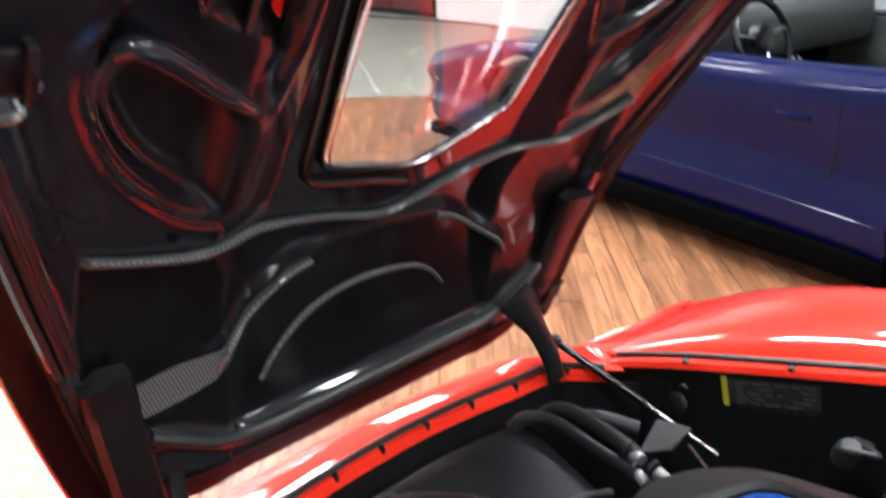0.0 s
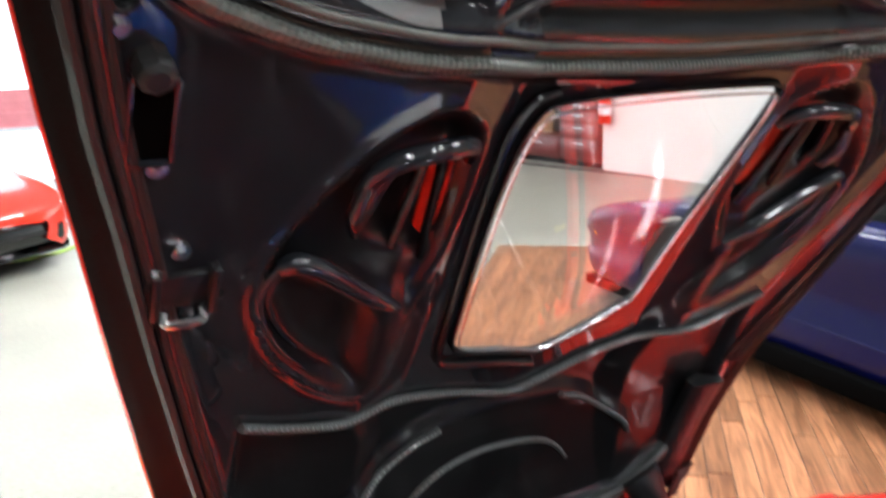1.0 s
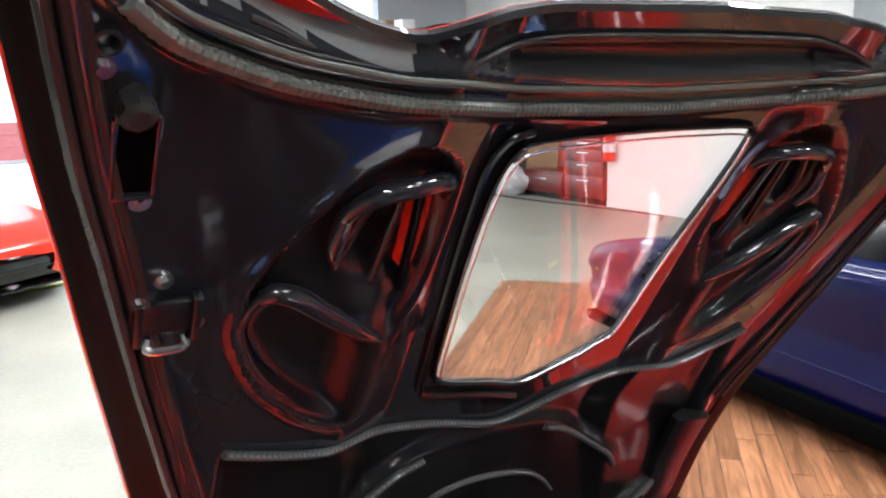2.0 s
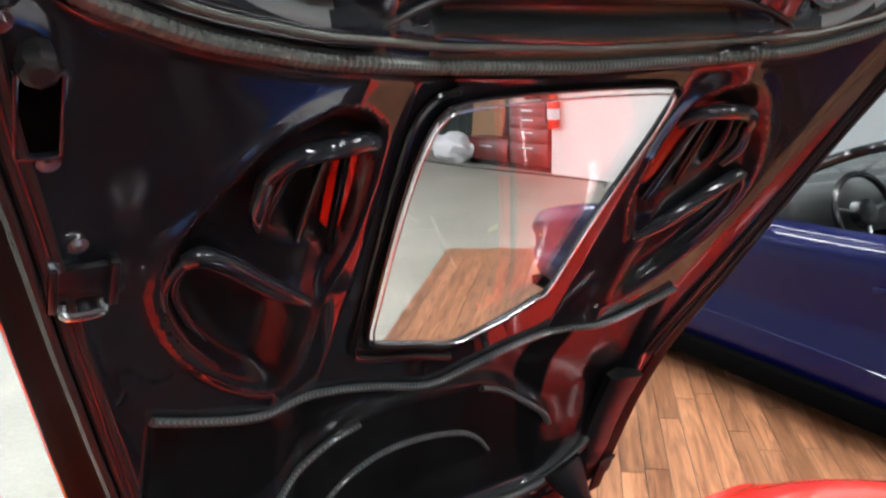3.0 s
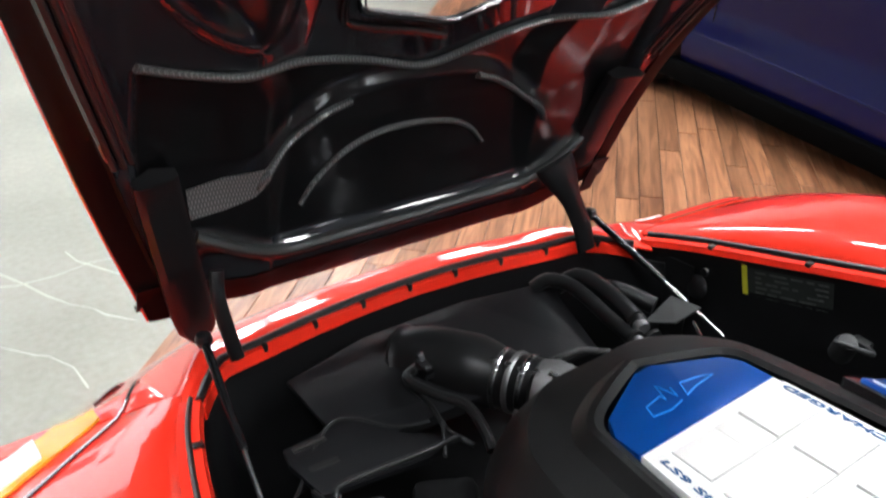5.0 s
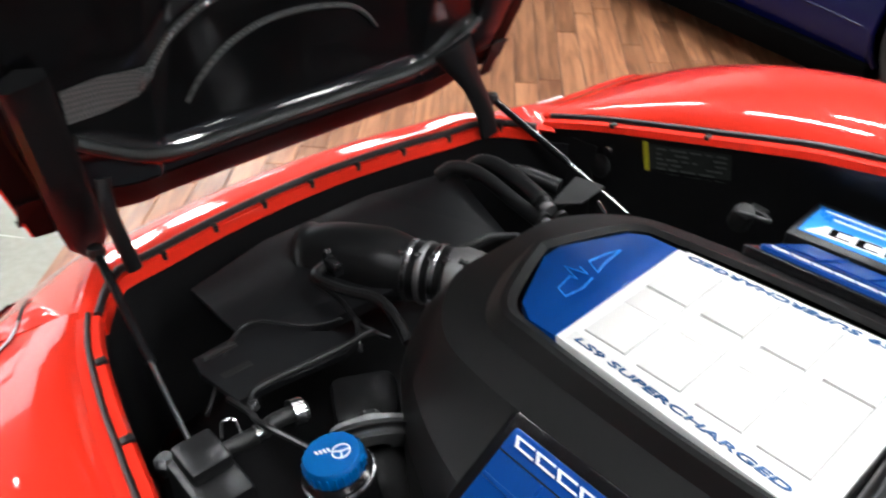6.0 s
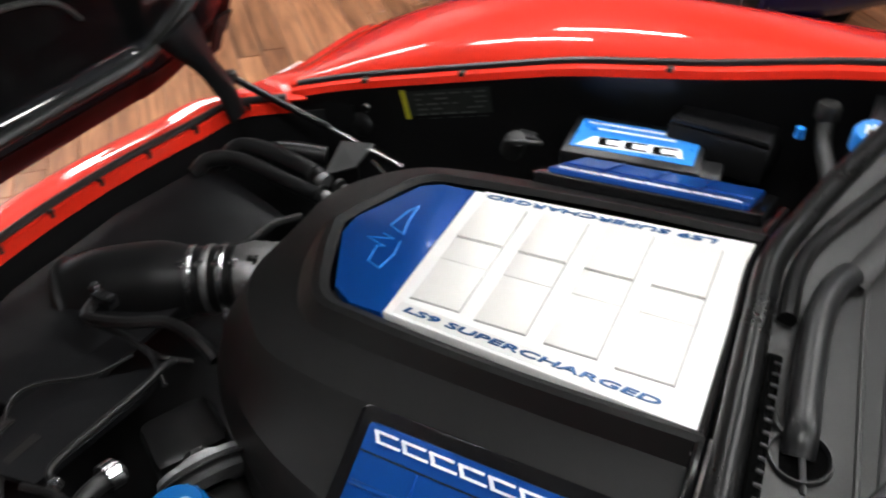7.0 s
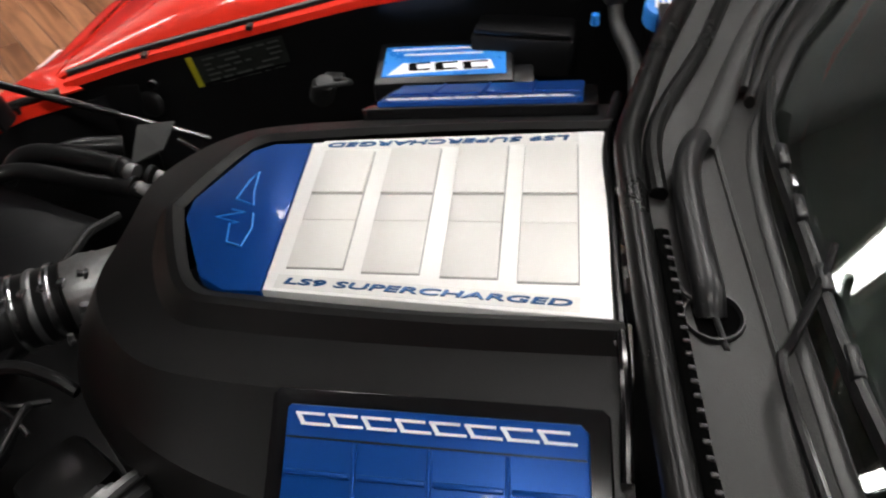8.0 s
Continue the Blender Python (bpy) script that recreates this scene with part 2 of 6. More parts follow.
WINDOW = glass("clear_polycarbonate", (0.87, 0.84, 0.84))
WINDOW.node_tree.nodes["Principled BSDF"].inputs["IOR"].default_value = 1.6
SCREEN = glass("dark_windscreen", (0.42, 0.47, 0.44))
SCREEN.node_tree.nodes["Principled BSDF"].inputs["IOR"].default_value = 1.55
# Pale grey paints the bright reflection on the hood's rear flange.
FLANGE = surf("flange_sheen_grey", (0.19, 0.20, 0.195), (0.15, 0.16, 0.155), 3, 0.4, 0.5, bscale=500, spec=0.3)
LIPMAT = surf("dull_carbon_lip", (0.024, 0.025, 0.0245), (0.018, 0.019, 0.0185), 10, 0.38, 0.48, coat=0.08, bscale=700, spec=0.3)
SEALBLACK = surf("smooth_black_seal", (0.0036, 0.0036, 0.0036), (0.0026, 0.0026, 0.0026), 14, 0.24, 0.32, bump=0.1, bscale=300, spec=0.2)
# The hood's red edges in shade: the darkness is put into the base colour.
EDGE = surf("shaded_red_edge", (0.0045, 0.002, 0.002), (0.0035, 0.0018, 0.0018), 12, 0.4, 0.55, spec=0.06)
SIDERUBBER = surf("brown_grey_rubber", (0.020, 0.0185, 0.018), (0.014, 0.013, 0.0125), 14, 0.35, 0.5, bump=0.15, bscale=300, spec=0.3)
GREYRUBBER = surf("grey_weather_rubber", (0.12, 0.128, 0.11), (0.085, 0.092, 0.08), 14, 0.4, 0.55, bump=0.2, bscale=300)
DEEP = surf("deep_black_rubber", (0.008, 0.008, 0.0084), (0.006, 0.006, 0.0063), 9, 0.3, 0.4, spec=0.3)
VOID = surf("void_black", (0.0015, 0.0015, 0.0015), (0.001, 0.001, 0.001), 5, 0.8, spec=0.02)
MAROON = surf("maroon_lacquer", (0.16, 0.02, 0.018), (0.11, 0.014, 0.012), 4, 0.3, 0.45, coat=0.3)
BROWN = surf("brown_board", (0.3, 0.17, 0.08), (0.24, 0.13, 0.06), 5, 0.5)
PLASTICBAG = surf("white_plastic_film", (0.75, 0.77, 0.78), (0.6, 0.63, 0.65), 9, 0.3, bump=0.6, bscale=25)


def wood_material():
    m, n, l, b = node_mat("laminate_oak")
    tc = n.new("ShaderNodeTexCoord")
    info = n.new("ShaderNodeObjectInfo")
    geo = n.new("ShaderNodeNewGeometry")
    mp = n.new("ShaderNodeMapping")
    mp.inputs["Scale"].default_value = (1.2, 14, 1)
    sh = n.new("ShaderNodeVectorMath")
    sh.operation = "ADD"
    rnd = n.new("ShaderNodeMath")
    rnd.operation = "ADD"
    l.new(info.outputs["Random"], rnd.inputs[0])
    l.new(geo.outputs["Random Per Island"], rnd.inputs[1])
    sc = n.new("ShaderNodeMath")
    sc.operation = "MULTIPLY"
    sc.inputs[1].default_value = 37.0
    l.new(rnd.outputs[0], sc.inputs[0])
    l.new(tc.outputs["Object"], mp.inputs[0])
    l.new(mp.outputs[0], sh.inputs[0])
    l.new(sc.outputs[0], sh.inputs[1])
    grain = n.new("ShaderNodeTexNoise")
    grain.inputs["Scale"].default_value, grain.inputs["Detail"].default_value, grain.inputs["Distortion"].default_value = 2.2, 8, 1.2
    l.new(sh.outputs[0], grain.inputs["Vector"])
    ramp = n.new("ShaderNodeValToRGB")
    e = ramp.color_ramp.elements
    e[0].position, e[0].color = 0.34, (0.135, 0.052, 0.023, 1)
    e[1].position, e[1].color = 0.66, (0.36, 0.168, 0.082, 1)
    l.new(grain.outputs[0], ramp.inputs[0])
    hsv = n.new("ShaderNodeHueSaturation")
    val = n.new("ShaderNodeMapRange")
    val.inputs[3].default_value, val.inputs[4].default_value = 0.68, 1.18
    fr = n.new("ShaderNodeMath")
    fr.operation = "FRACT"
    l.new(rnd.outputs[0], fr.inputs[0])
    l.new(fr.outputs[0], val.inputs[0])
    l.new(val.outputs[0], hsv.inputs["Value"])
    l.new(ramp.outputs[0], hsv.inputs["Color"])
    l.new(hsv.outputs[0], b.inputs["Base Color"])
    b.inputs["Roughness"].default_value = 0.3
    bp = n.new("ShaderNodeBump")
    bp.inputs["Strength"].default_value, bp.inputs["Distance"].default_value = 0.15, 0.001
    l.new(grain.outputs[0], bp.inputs["Height"])
    l.new(bp.outputs[0], b.inputs["Normal"])
    return m


WOOD = wood_material()

# ---- the room ----
RX0, RX1, RY0, RY1, RZ = -7.0, 7.7, -7.0, 12.5, 4.0
thing("floor", box_bm((60, 60, 0.2), (0, 0, -0.1)), CONCRETE, "pale polished concrete showroom floor with hairline cracks", "floor", kind="structure", smooth=False)
thing("wall_east", box_bm((0.2, RY1 - RY0, RZ), (RX1 + 0.1, (RY0 + RY1) / 2, RZ / 2)), WALLWHITE, "plain white painted showroom wall", "wall", kind="structure", smooth=False)
thing("wall_front", box_bm((0.6, 8.26 - RY0, RZ), (7.4, (8.26 + RY0) / 2, RZ / 2)), WALLWHITE, "plain white painted showroom wall that ends beside the cabinets", "wall", kind="structure", smooth=False)
# West and south walls are unseen; their dark grey keeps reflections dim.
thing("wall_west", box_bm((0.2, RY1 - RY0, RZ), (RX0 - 0.1, (RY0 + RY1) / 2, RZ / 2)), WALLDARK, "unseen dark grey side wall, added to dim reflections", "wall", kind="structure", smooth=False)
thing("wall_south", box_bm((RX1 - RX0 + 0.4, 0.2, RZ), ((RX0 + RX1) / 2, RY0 - 0.1, RZ / 2)), WALLDARK, "unseen dark grey wall at the back, added to dim reflections", "wall", kind="structure", smooth=False)
thing("wall_north", merge(box_bm((RX1 - 6.0 + 0.2, 0.2, RZ), ((RX1 + 6.0 + 0.2) / 2, RY1 + 0.1, RZ / 2)),
                          box_bm((1.2, 0.2, RZ), (RX0 + 0.6, RY1 + 0.1, RZ / 2)),
                          box_bm((6.0 - RX0 - 1.2, 0.2, 0.6), ((6.0 + RX0 + 1.2) / 2, RY1 + 0.1, RZ - 0.3))),
      WALLGREY, "grey-blue painted wall round a wide bright doorway", "wall", kind="structure", smooth=False)
thing("ceiling", box_bm((RX1 - RX0 + 0.4, RY1 - RY0 + 0.4, 0.15), ((RX0 + RX1) / 2, (RY0 + RY1) / 2, RZ + 0.075)), CEILING, "dark painted open showroom ceiling", "ceiling", kind="structure", smooth=False)
thing("backdrop", box_bm((12, 0.05, 4.2), (-0.3, RY1 + 0.6, 2.0)), DOORGLOW, "bright daylight outside the wide doorway", "backdrop", kind="structure", smooth=False)


def ceiling_lamp():
    lamp = holder("ceiling_light", (0, 0, RZ), "white recessed ceiling light with a glowing diffuser", "ceiling light", "ceiling lights")
    fr = bmesh.new()
    for sx, sy, cx, cy in ((0.40, 0.05, 0, 0.625), (0.40, 0.05, 0, -0.625), (0.05, 1.2, 0.175, 0), (0.05, 1.2, -0.175, 0)):
        fr = merge(fr, box_bm((sx, sy, 0.06), (cx, cy, -0.03), 0.005))
    part("frame", fr, WALLWHITE, lamp, smooth=False)
    part("diffuser", box_bm((0.30, 1.2, 0.03), (0, 0, -0.025)), PANELGLOW, lamp, smooth=False)
    return lamp


first_lamp = ceiling_lamp()
spots = [(-1.5, y) for y in (-5.9, -3.0, -0.1, 2.8, 5.7, 8.6, 11.4)] + [(-4.6, y) for y in (5.7, 8.6, 11.4)]
spots += [(3.2, 1.65 + 2.9 * k) for k in (-2, -1, 0, 1, 2, 3)] + [(1.65, 2.05 + 2.9 * k) for k in (-2, -1, 0, 1, 2)]
first_lamp.matrix_basis = pose(*spots[0], RZ)
for sx, sy in spots[1:]:
    copy_thing(first_lamp, pose(sx, sy, RZ))

# ---- the red sports car ----
car = holder("sports_car", (0, 0, 0), "glossy red sports car with its black carbon hood tilted open", "car")

SOFT = np.linspace(-0.07, 0.07, 9)

# The tilted hood: its section in the y, z plane, and its half width by height.
HOOD_Z = (0.70, 0.74, 0.80, 0.86, 0.95, 1.05, 1.15, 1.25, 1.40, 1.50, 1.62, 1.75)
HOOD_Y = (0.785, 0.775, 0.762, 0.750, 0.738, 0.705, 0.645, 0.575, 0.475, 0.408, 0.315, 0.215)
WIDE_Z = (0.70, 0.76, 0.84, 0.92, 1.02, 1.09, 1.18, 1.25, 1.31, 1.44, 1.52, 1.59, 1.66)
WIDE_X = (0.398, 0.413, 0.434, 0.456, 0.482, 0.499, 0.521, 0.537, 0.551, 0.579, 0.598, 0.612, 0.624)
fine_z = np.linspace(0.70, 1.75, 526)
_raw = np.interp(fine_z, HOOD_Z, HOOD_Y)
_ker = np.exp(-0.5 * (np.arange(-45, 46) / 17.5) ** 2)
fine_y = np.convolve(np.pad(_raw, 45, mode="reflect", reflect_type="odd"), _ker / _ker.sum(), mode="valid")


def hood_y(z):
    return float(np.interp(z, fine_z, fine_y))


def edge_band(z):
    """Width of the hood's side return, whose dark colour stands in for shade."""
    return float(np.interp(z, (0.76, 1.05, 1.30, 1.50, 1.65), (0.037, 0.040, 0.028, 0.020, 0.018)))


def hood_w(z):
    return float(np.interp(z, WIDE_Z, WIDE_X)) - edge_band(z)


def edge_fall(z):
    """How far the outer edge drops behind the inner panel."""
    return float(np.interp(z, (0.80, 0.98, 1.12, 1.60), (0.012, 0.013, 0.016, 0.014)))


def hood_n(z):
    """Out of the inner face, towards the engine bay."""
    d = (hood_y(z + 0.015) - hood_y(z - 0.015)) / 0.03
    return V((0, -1, d)).normalized()


def eased(values):
    return np.convolve(np.pad(values, 45, mode="reflect", reflect_type="odd"), _ker / _ker.sum(), mode="valid")


bend = eased(np.interp(fine_z, (0.83, 0.92, 1.02, 1.13, 1.26, 1.34, 1.45, 1.6), (0.0, 0.025, 0.06, 0.085, 0.07, 0.06, 0.055, 0.05)))
wide = eased(np.interp(fine_z, WIDE_Z, WIDE_X))


def curl(x, z):
    """How far the hood's sides bend down towards the engine bay."""
    outer = float(np.interp(z, fine_z, wide))
    e = max(0.0, abs(x) - outer + 0.115) / 0.115
    e = e if e < 0.5 else 0.5 + 0.15 * smooth(0.5, 0.9, e)
    return float(np.interp(z, fine_z, bend)) * e * e + 0.06 * min(max(0.0, abs(x) - 0.2), 0.25) ** 2


def dome(x, z):
    """The raised centre of the hood, seen from inside as a shallow trough."""
    d = float(np.interp(z, (0.82, 0.92, 1.02, 1.20, 1.56, 1.60), (0.004, 0.018, 0.027, 0.030, 0.030, 0.020)))
    t = (0.270 - 0.035 * smooth(1.14, 1.06, z) - abs(x)) / (d / (0.40 + 0.22 * smooth(1.14, 1.08, z)))
    return d * (0.3 * smooth(-0.1, 1.1, t) + 0.7 * min(1.0, max(0.0, t)))


def hood_at(x, z, off=0.0):
    return V((x, hood_y(z) - curl(x, z) + dome(x, z), z)) + hood_n(z) * off


def hood_frame(x, z, off=0.0, turn=0.0):
    """A frame on the inner face: x across, y up the hood, z out of it."""
    nrm = hood_n(z)
    xx = V((1, 0, 0))
    yy = nrm.cross(xx).normalized()
    m = Matrix((xx, yy, nrm)).transposed().to_4x4()
    m.translation = hood_at(x, z, off)
    return m @ pose(0, 0, 0, 0, 0, turn)


def top_edge(x):
    """Height of the hood's rear edge, with the raised bulge in the middle."""
    return float(np.interp(np.abs(x + 0.22 * SOFT), (0.0, 0.19, 0.245, 0.30, 0.325, 0.36, 0.40, 0.48, 0.64), (1.632, 1.628, 1.620, 1.604, 1.599, 1.605, 1.617, 1.652, 1.70)).mean())


def seg_dist(px, pz, line):
    best, side = 9.0, 0.0
    for (ax, az), (bx, bz) in zip(line, line[1:]):
        dx, dz = bx - ax, bz - az
        t = min(1.0, max(0.0, ((px - ax) * dx + (pz - az) * dz) / (dx * dx + dz * dz)))
        d = math.hypot(px - ax - t * dx, pz - az - t * dz)
        if d < best:
            best = d
    return best


def smooth(a, b, x):
    t = min(1.0, max(0.0, (x - a) / (b - a)))
    return t * t * (3 - 2 * t)


VEE = ((0.0, 1.098), (0.03, 1.102), (0.115, 1.127), (0.205, 1.142), (0.285, 1.144), (0.36, 1.163), (0.416, 1.184))
LOW = ((0.0, 1.064), (0.107, 1.056), (0.150, 1.041), (0.200, 1.008), (0.235, 0.977), (0.260, 0.945), (0.335, 0.936), (0.42, 0.93))
CHAN = ((0.0, 1.540), (0.20, 1.545), (0.33, 1.553), (0.43, 1.570), (0.52, 1.599), (0.57, 1.64))
CREASE = ((0.0, 1.609), (0.172, 1.607), (0.234, 1.598), (0.289, 1.571), (0.335, 1.570), (0.411, 1.593), (0.464, 1.616))
UPPER = [(0.226, 1.467), (0.246, 1.478), (0.290, 1.478), (0.325, 1.470), (0.340, 1.448), (0.340, 1.405), (0.312, 1.372), (0.260, 1.355), (0.222, 1.360), (0.216, 1.400)]
LOWER = [(0.258, 1.294), (0.324, 1.336), (0.365, 1.366), (0.388, 1.377), (0.404, 1.375), (0.421, 1.357), (0.421, 1.335), (0.405, 1.297), (0.375, 1.256), (0.324, 1.212), (0.267, 1.184), (0.252, 1.240)]
# one recess holds the vent and the duct
POD = [(0.290, 1.512), (0.340, 1.488), (0.366, 1.462), (0.396, 1.429), (0.421, 1.389), (0.428, 1.350), (0.408, 1.297), (0.378, 1.256), (0.326, 1.210), (0.267, 1.182), (0.240, 1.200), (0.232, 1.300), (0.212, 1.360), (0.212, 1.470), (0.240, 1.502)]


UPPER_LINE = [(p.x, p.z) for p in spline([(x, 0, z) for x, z in UPPER], 3, closed=True)]
POD_LINE = [(p.x, p.z) for p in spline([(x, 0, z) for x, z in POD], 3, closed=True)]
LOWER_LINE = [(p.x, p.z) for p in spline([(x, 0, z) for x, z in LOWER], 3, closed=True)]


def line_z(line, x):
    return float(np.interp(np.abs(x + 0.35 * SOFT), [p[0] for p in line], [p[1] for p in line]).mean())


def in_poly(x, z, poly):
    c = False
    for (x1, z1), (x2, z2) in zip(poly, poly[1:] + poly[:1]):
        if (z1 > z) != (z2 > z) and x < (x2 - x1) * (z - z1) / (z2 - z1) + x1:
            c = not c
    return c


def relief(x, z):
    a = abs(x)
    h = 0.0
    vz = line_z(VEE, a)
    # the recessed pocket under the V-shaped step
    inside = smooth(0.0, 0.016, vz - z) * smooth(0.42, 0.405, a)
    inside *= smooth(0.0, 0.03 + 0.05 * smooth(0.2, 0.35, a), z - line_z(LOW, a))
    h -= (0.014 + 0.05 * max(0.0, z - 0.98) * smooth(0.40, 0.32, a)) * inside
    # the rolled front lip
    h += 0.014 * math.exp(-((z - 0.838 - 0.055 * smooth(0.21, 0.34, a)) / 0.013) ** 2) * smooth(0.40, 0.34, a)
    # the seal channel along the rear edge: two beads
    cz = line_z(CHAN, a)
    h += 0.010 * math.exp(-((z - cz) / 0.008) ** 2) + 0.009 * math.exp(-((z - cz - 0.026) / 0.006) ** 2)
    # the rear flange leans back behind the channel
    h -= (0.80 * max(0.0, z - cz - 0.034) + 0.12 * max(0.0, a - 0.30) * smooth(0.03, 0.06, z - cz)) * smooth(0.27, 0.31, a) * smooth(0.56, 0.51, a)
    # the dished centre panel in the bulge
    top = line_z(((0.0, 1.604), (0.20, 1.600), (0.25, 1.590), (0.30, 1.572)), a)
    h -= (0.016 - 0.26 * min(0.05, max(0.0, z - cz - 0.034))) * smooth(0.0, 0.012, z - cz - 0.034) * smooth(0.0, 0.010, top - z) * smooth(0.30, 0.28, a)
    # beads along the sides
    w = hood_w(z)
    for off, amp, wid in ((0.005, 0.006, 0.004), (0.014, -0.004, 0.005), (0.025, 0.005, 0.005)):
        h += amp * math.exp(-((w - a - off) / wid) ** 2) * smooth(1.02, 1.08, z)
    # moulded vent and duct pods: a rolled lip round a hollow
    if 0.18 < a < 0.46 and 1.15 < z < 1.535:
        d = seg_dist(a, z, POD_LINE + POD_LINE[:1])
        fade = max(smooth(1.27, 1.33, z), smooth(0.262, 0.315, a))
        if in_poly(a, z, POD_LINE):
            h -= 0.017 * smooth(0.0, 0.020, d) * fade
        else:
            h += 0.003 * math.exp(-(d / 0.010) ** 2) * smooth(0.25, 0.30, a)
        for poly, rise, sink, zm in ((UPPER_LINE, 0.002, 0.016, 1.40), (LOWER_LINE, 0.003, 0.006, 1.17)):
            d = seg_dist(a, z, poly + poly[:1])
            h += rise * math.exp(-(d / 0.013) ** 2) * smooth(zm - 0.03, zm + 0.06, z)
            if in_poly(a, z, poly):
                h -= sink * smooth(0.0, 0.030, d) * fade
    return h


WIN = [(-0.148, 1.508), (-0.10, 1.513), (0.0, 1.516), (0.10, 1.516), (0.174, 1.513), (0.187, 1.500), (0.184, 1.45), (0.166, 1.36), (0.155, 1.274), (0.149, 1.226), (0.127, 1.212), (0.079, 1.188), (0.012, 1.167),
       (-0.052, 1.182), (-0.125, 1.200), (-0.144, 1.216), (-0.153, 1.265), (-0.164, 1.36), (-0.169, 1.43), (-0.168, 1.472), (-0.162, 1.496)]


def hood_sheet(off_fun, grow, nx, nz, z_low, hole):
    bm = bmesh.new()
    rows = []
    for j in range(nz + 1):
        v = j / nz
        row = []
        for i in range(nx + 1):
            u = -1 + 2 * i / nx
            zz = z_low + (1.60 - z_low) * v
            w = hood_w(zz) + (grow if grow >= 0 else edge_band(zz))
            x = u * w
            lift = min(abs(grow), 0.002)
            zt = top_edge(x) - (0.006 if grow else 0)
            zb = z_low + 0.035 * smooth(0.25, 0.42, abs(x)) * (0.6 if grow else 1) - lift
            z = zb + (zt - zb) * v
            w2 = hood_w(z) + (grow if grow >= 0 else edge_band(z) - 0.002)
            x = u * w2
            row.append(bm.verts.new(hood_at(x, z, off_fun(x, z))))
        rows.append(row)
    cells = []
    for A, B in zip(rows, rows[1:]):
        for i in range(nx):
            q = (A[i], A[i + 1], B[i + 1], B[i])
            if hole:
                cx, cz = sum(p.co.x for p in q) / 4, sum(p.co.z for p in q) / 4
                if in_poly(cx / hole, 1.335 + (cz - 1.335) / hole, WIN):
                    continue
            bm.faces.new(q)
    bmesh.ops.delete(bm, geom=[v for v in bm.verts if not v.link_faces], context="VERTS")
    if hole:
        # trim the ragged rim of the opening to its outline
        line = [(x * hole, 1.335 + (z - 1.335) * hole) for x, z in WIN]
        for v in bm.verts:
            if v.is_boundary and abs(v.co.x) < 0.36 and 0.95 < v.co.z < 1.605:
                x, z = nearest_on(v.co.x, v.co.z, line)
                v.co = hood_at(x, z, off_fun(x, z))
    bm.normal_update()
    return bm


def nearest_on(px, pz, line):
    best, out = 9.0, (px, pz)
    for (ax, az), (bx, bz) in zip(line, line[1:] + line[:1]):
        dx, dz = bx - ax, bz - az
        t = min(1.0, max(0.0, ((px - ax) * dx + (pz - az) * dz) / (dx * dx + dz * dz)))
        d = math.hypot(px - ax - t * dx, pz - az - t * dz)
        if d < best:
            best, out = d, (ax + t * dx, az + t * dz)
    return out


inner = hood_sheet(lambda x, z: relief(x, z), 0.0, 250, 200, 0.80, 1.0)
for f in inner.faces:
    c = f.calc_center_median()
    a = abs(c.x)
    if (0.86 < c.z < line_z(VEE, a) - 0.004 and a < 0.412) or (0.18 < a < 0.42 and in_poly(a, c.z, POD_LINE)):
        f.material_index = 1
    elif a < 0.30 and line_z(CHAN, a) + 0.036 < c.z < line_z(CREASE, a) - 0.002:
        f.material_index = 1
    elif 0.325 < a < 0.50 and c.z > line_z(CREASE, a) + 0.005:
        f.material_index = 2
hood = part("hood", inner, [HOODBLACK, MATTE, FLANGE], car, "glossy black carbon hood underside, tilted up at the front hinge", angle=80)


def skin_off(x, z):
    """Depth of the outer skin behind the inner panel: thin at the rim."""
    a = abs(x)
    rim = min(smooth(0.0, 0.16, hood_w(z) + edge_band(z) - a), smooth(0.0, 0.14, top_edge(x) - z), smooth(0.0, 0.12, z - 0.78))
    return -edge_fall(z) - 0.035 * rim


part("outer_skin", thicken(hood_sheet(skin_off, -1, 80, 70, 0.80, 1.70), -0.004), RED, hood, "glossy red painted outer skin")
# the red edge that returns round the hood, its shade put into a dark colour
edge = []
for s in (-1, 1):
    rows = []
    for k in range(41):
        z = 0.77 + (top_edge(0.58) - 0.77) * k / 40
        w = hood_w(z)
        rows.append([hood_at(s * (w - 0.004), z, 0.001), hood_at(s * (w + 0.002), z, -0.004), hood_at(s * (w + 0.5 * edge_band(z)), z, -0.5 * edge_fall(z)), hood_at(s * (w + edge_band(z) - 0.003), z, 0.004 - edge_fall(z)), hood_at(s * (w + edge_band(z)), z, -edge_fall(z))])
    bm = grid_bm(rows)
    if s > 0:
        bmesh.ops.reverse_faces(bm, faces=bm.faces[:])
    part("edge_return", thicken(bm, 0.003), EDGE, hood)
    rim = [hood_at(s * (hood_w(z) + edge_band(z)), z, 0.002 - edge_fall(z)) for z in np.linspace(0.77, top_edge(0.58), 41)]
    part("red_rim", tube_bm(rim, 0.0028, 8), RED, hood)
rows = []
for k in range(81):
    x = -0.60 + 1.20 * k / 80
    z = top_edge(x)
    rows.append([hood_at(x, z - 0.003, 0.001), hood_at(x, z + 0.001, -0.001), hood_at(x, z + 0.001, -0.005), hood_at(x, z - 0.003, -0.009)])
part("edge_return", thicken(grid_bm(rows), 0.002), HOODBLACK, hood)
part("red_rim", tube_bm([hood_at(x, top_edge(x), -0.006) for x in np.linspace(-0.6, 0.6, 81)], 0.0028, 8), RED, hood)
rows = []
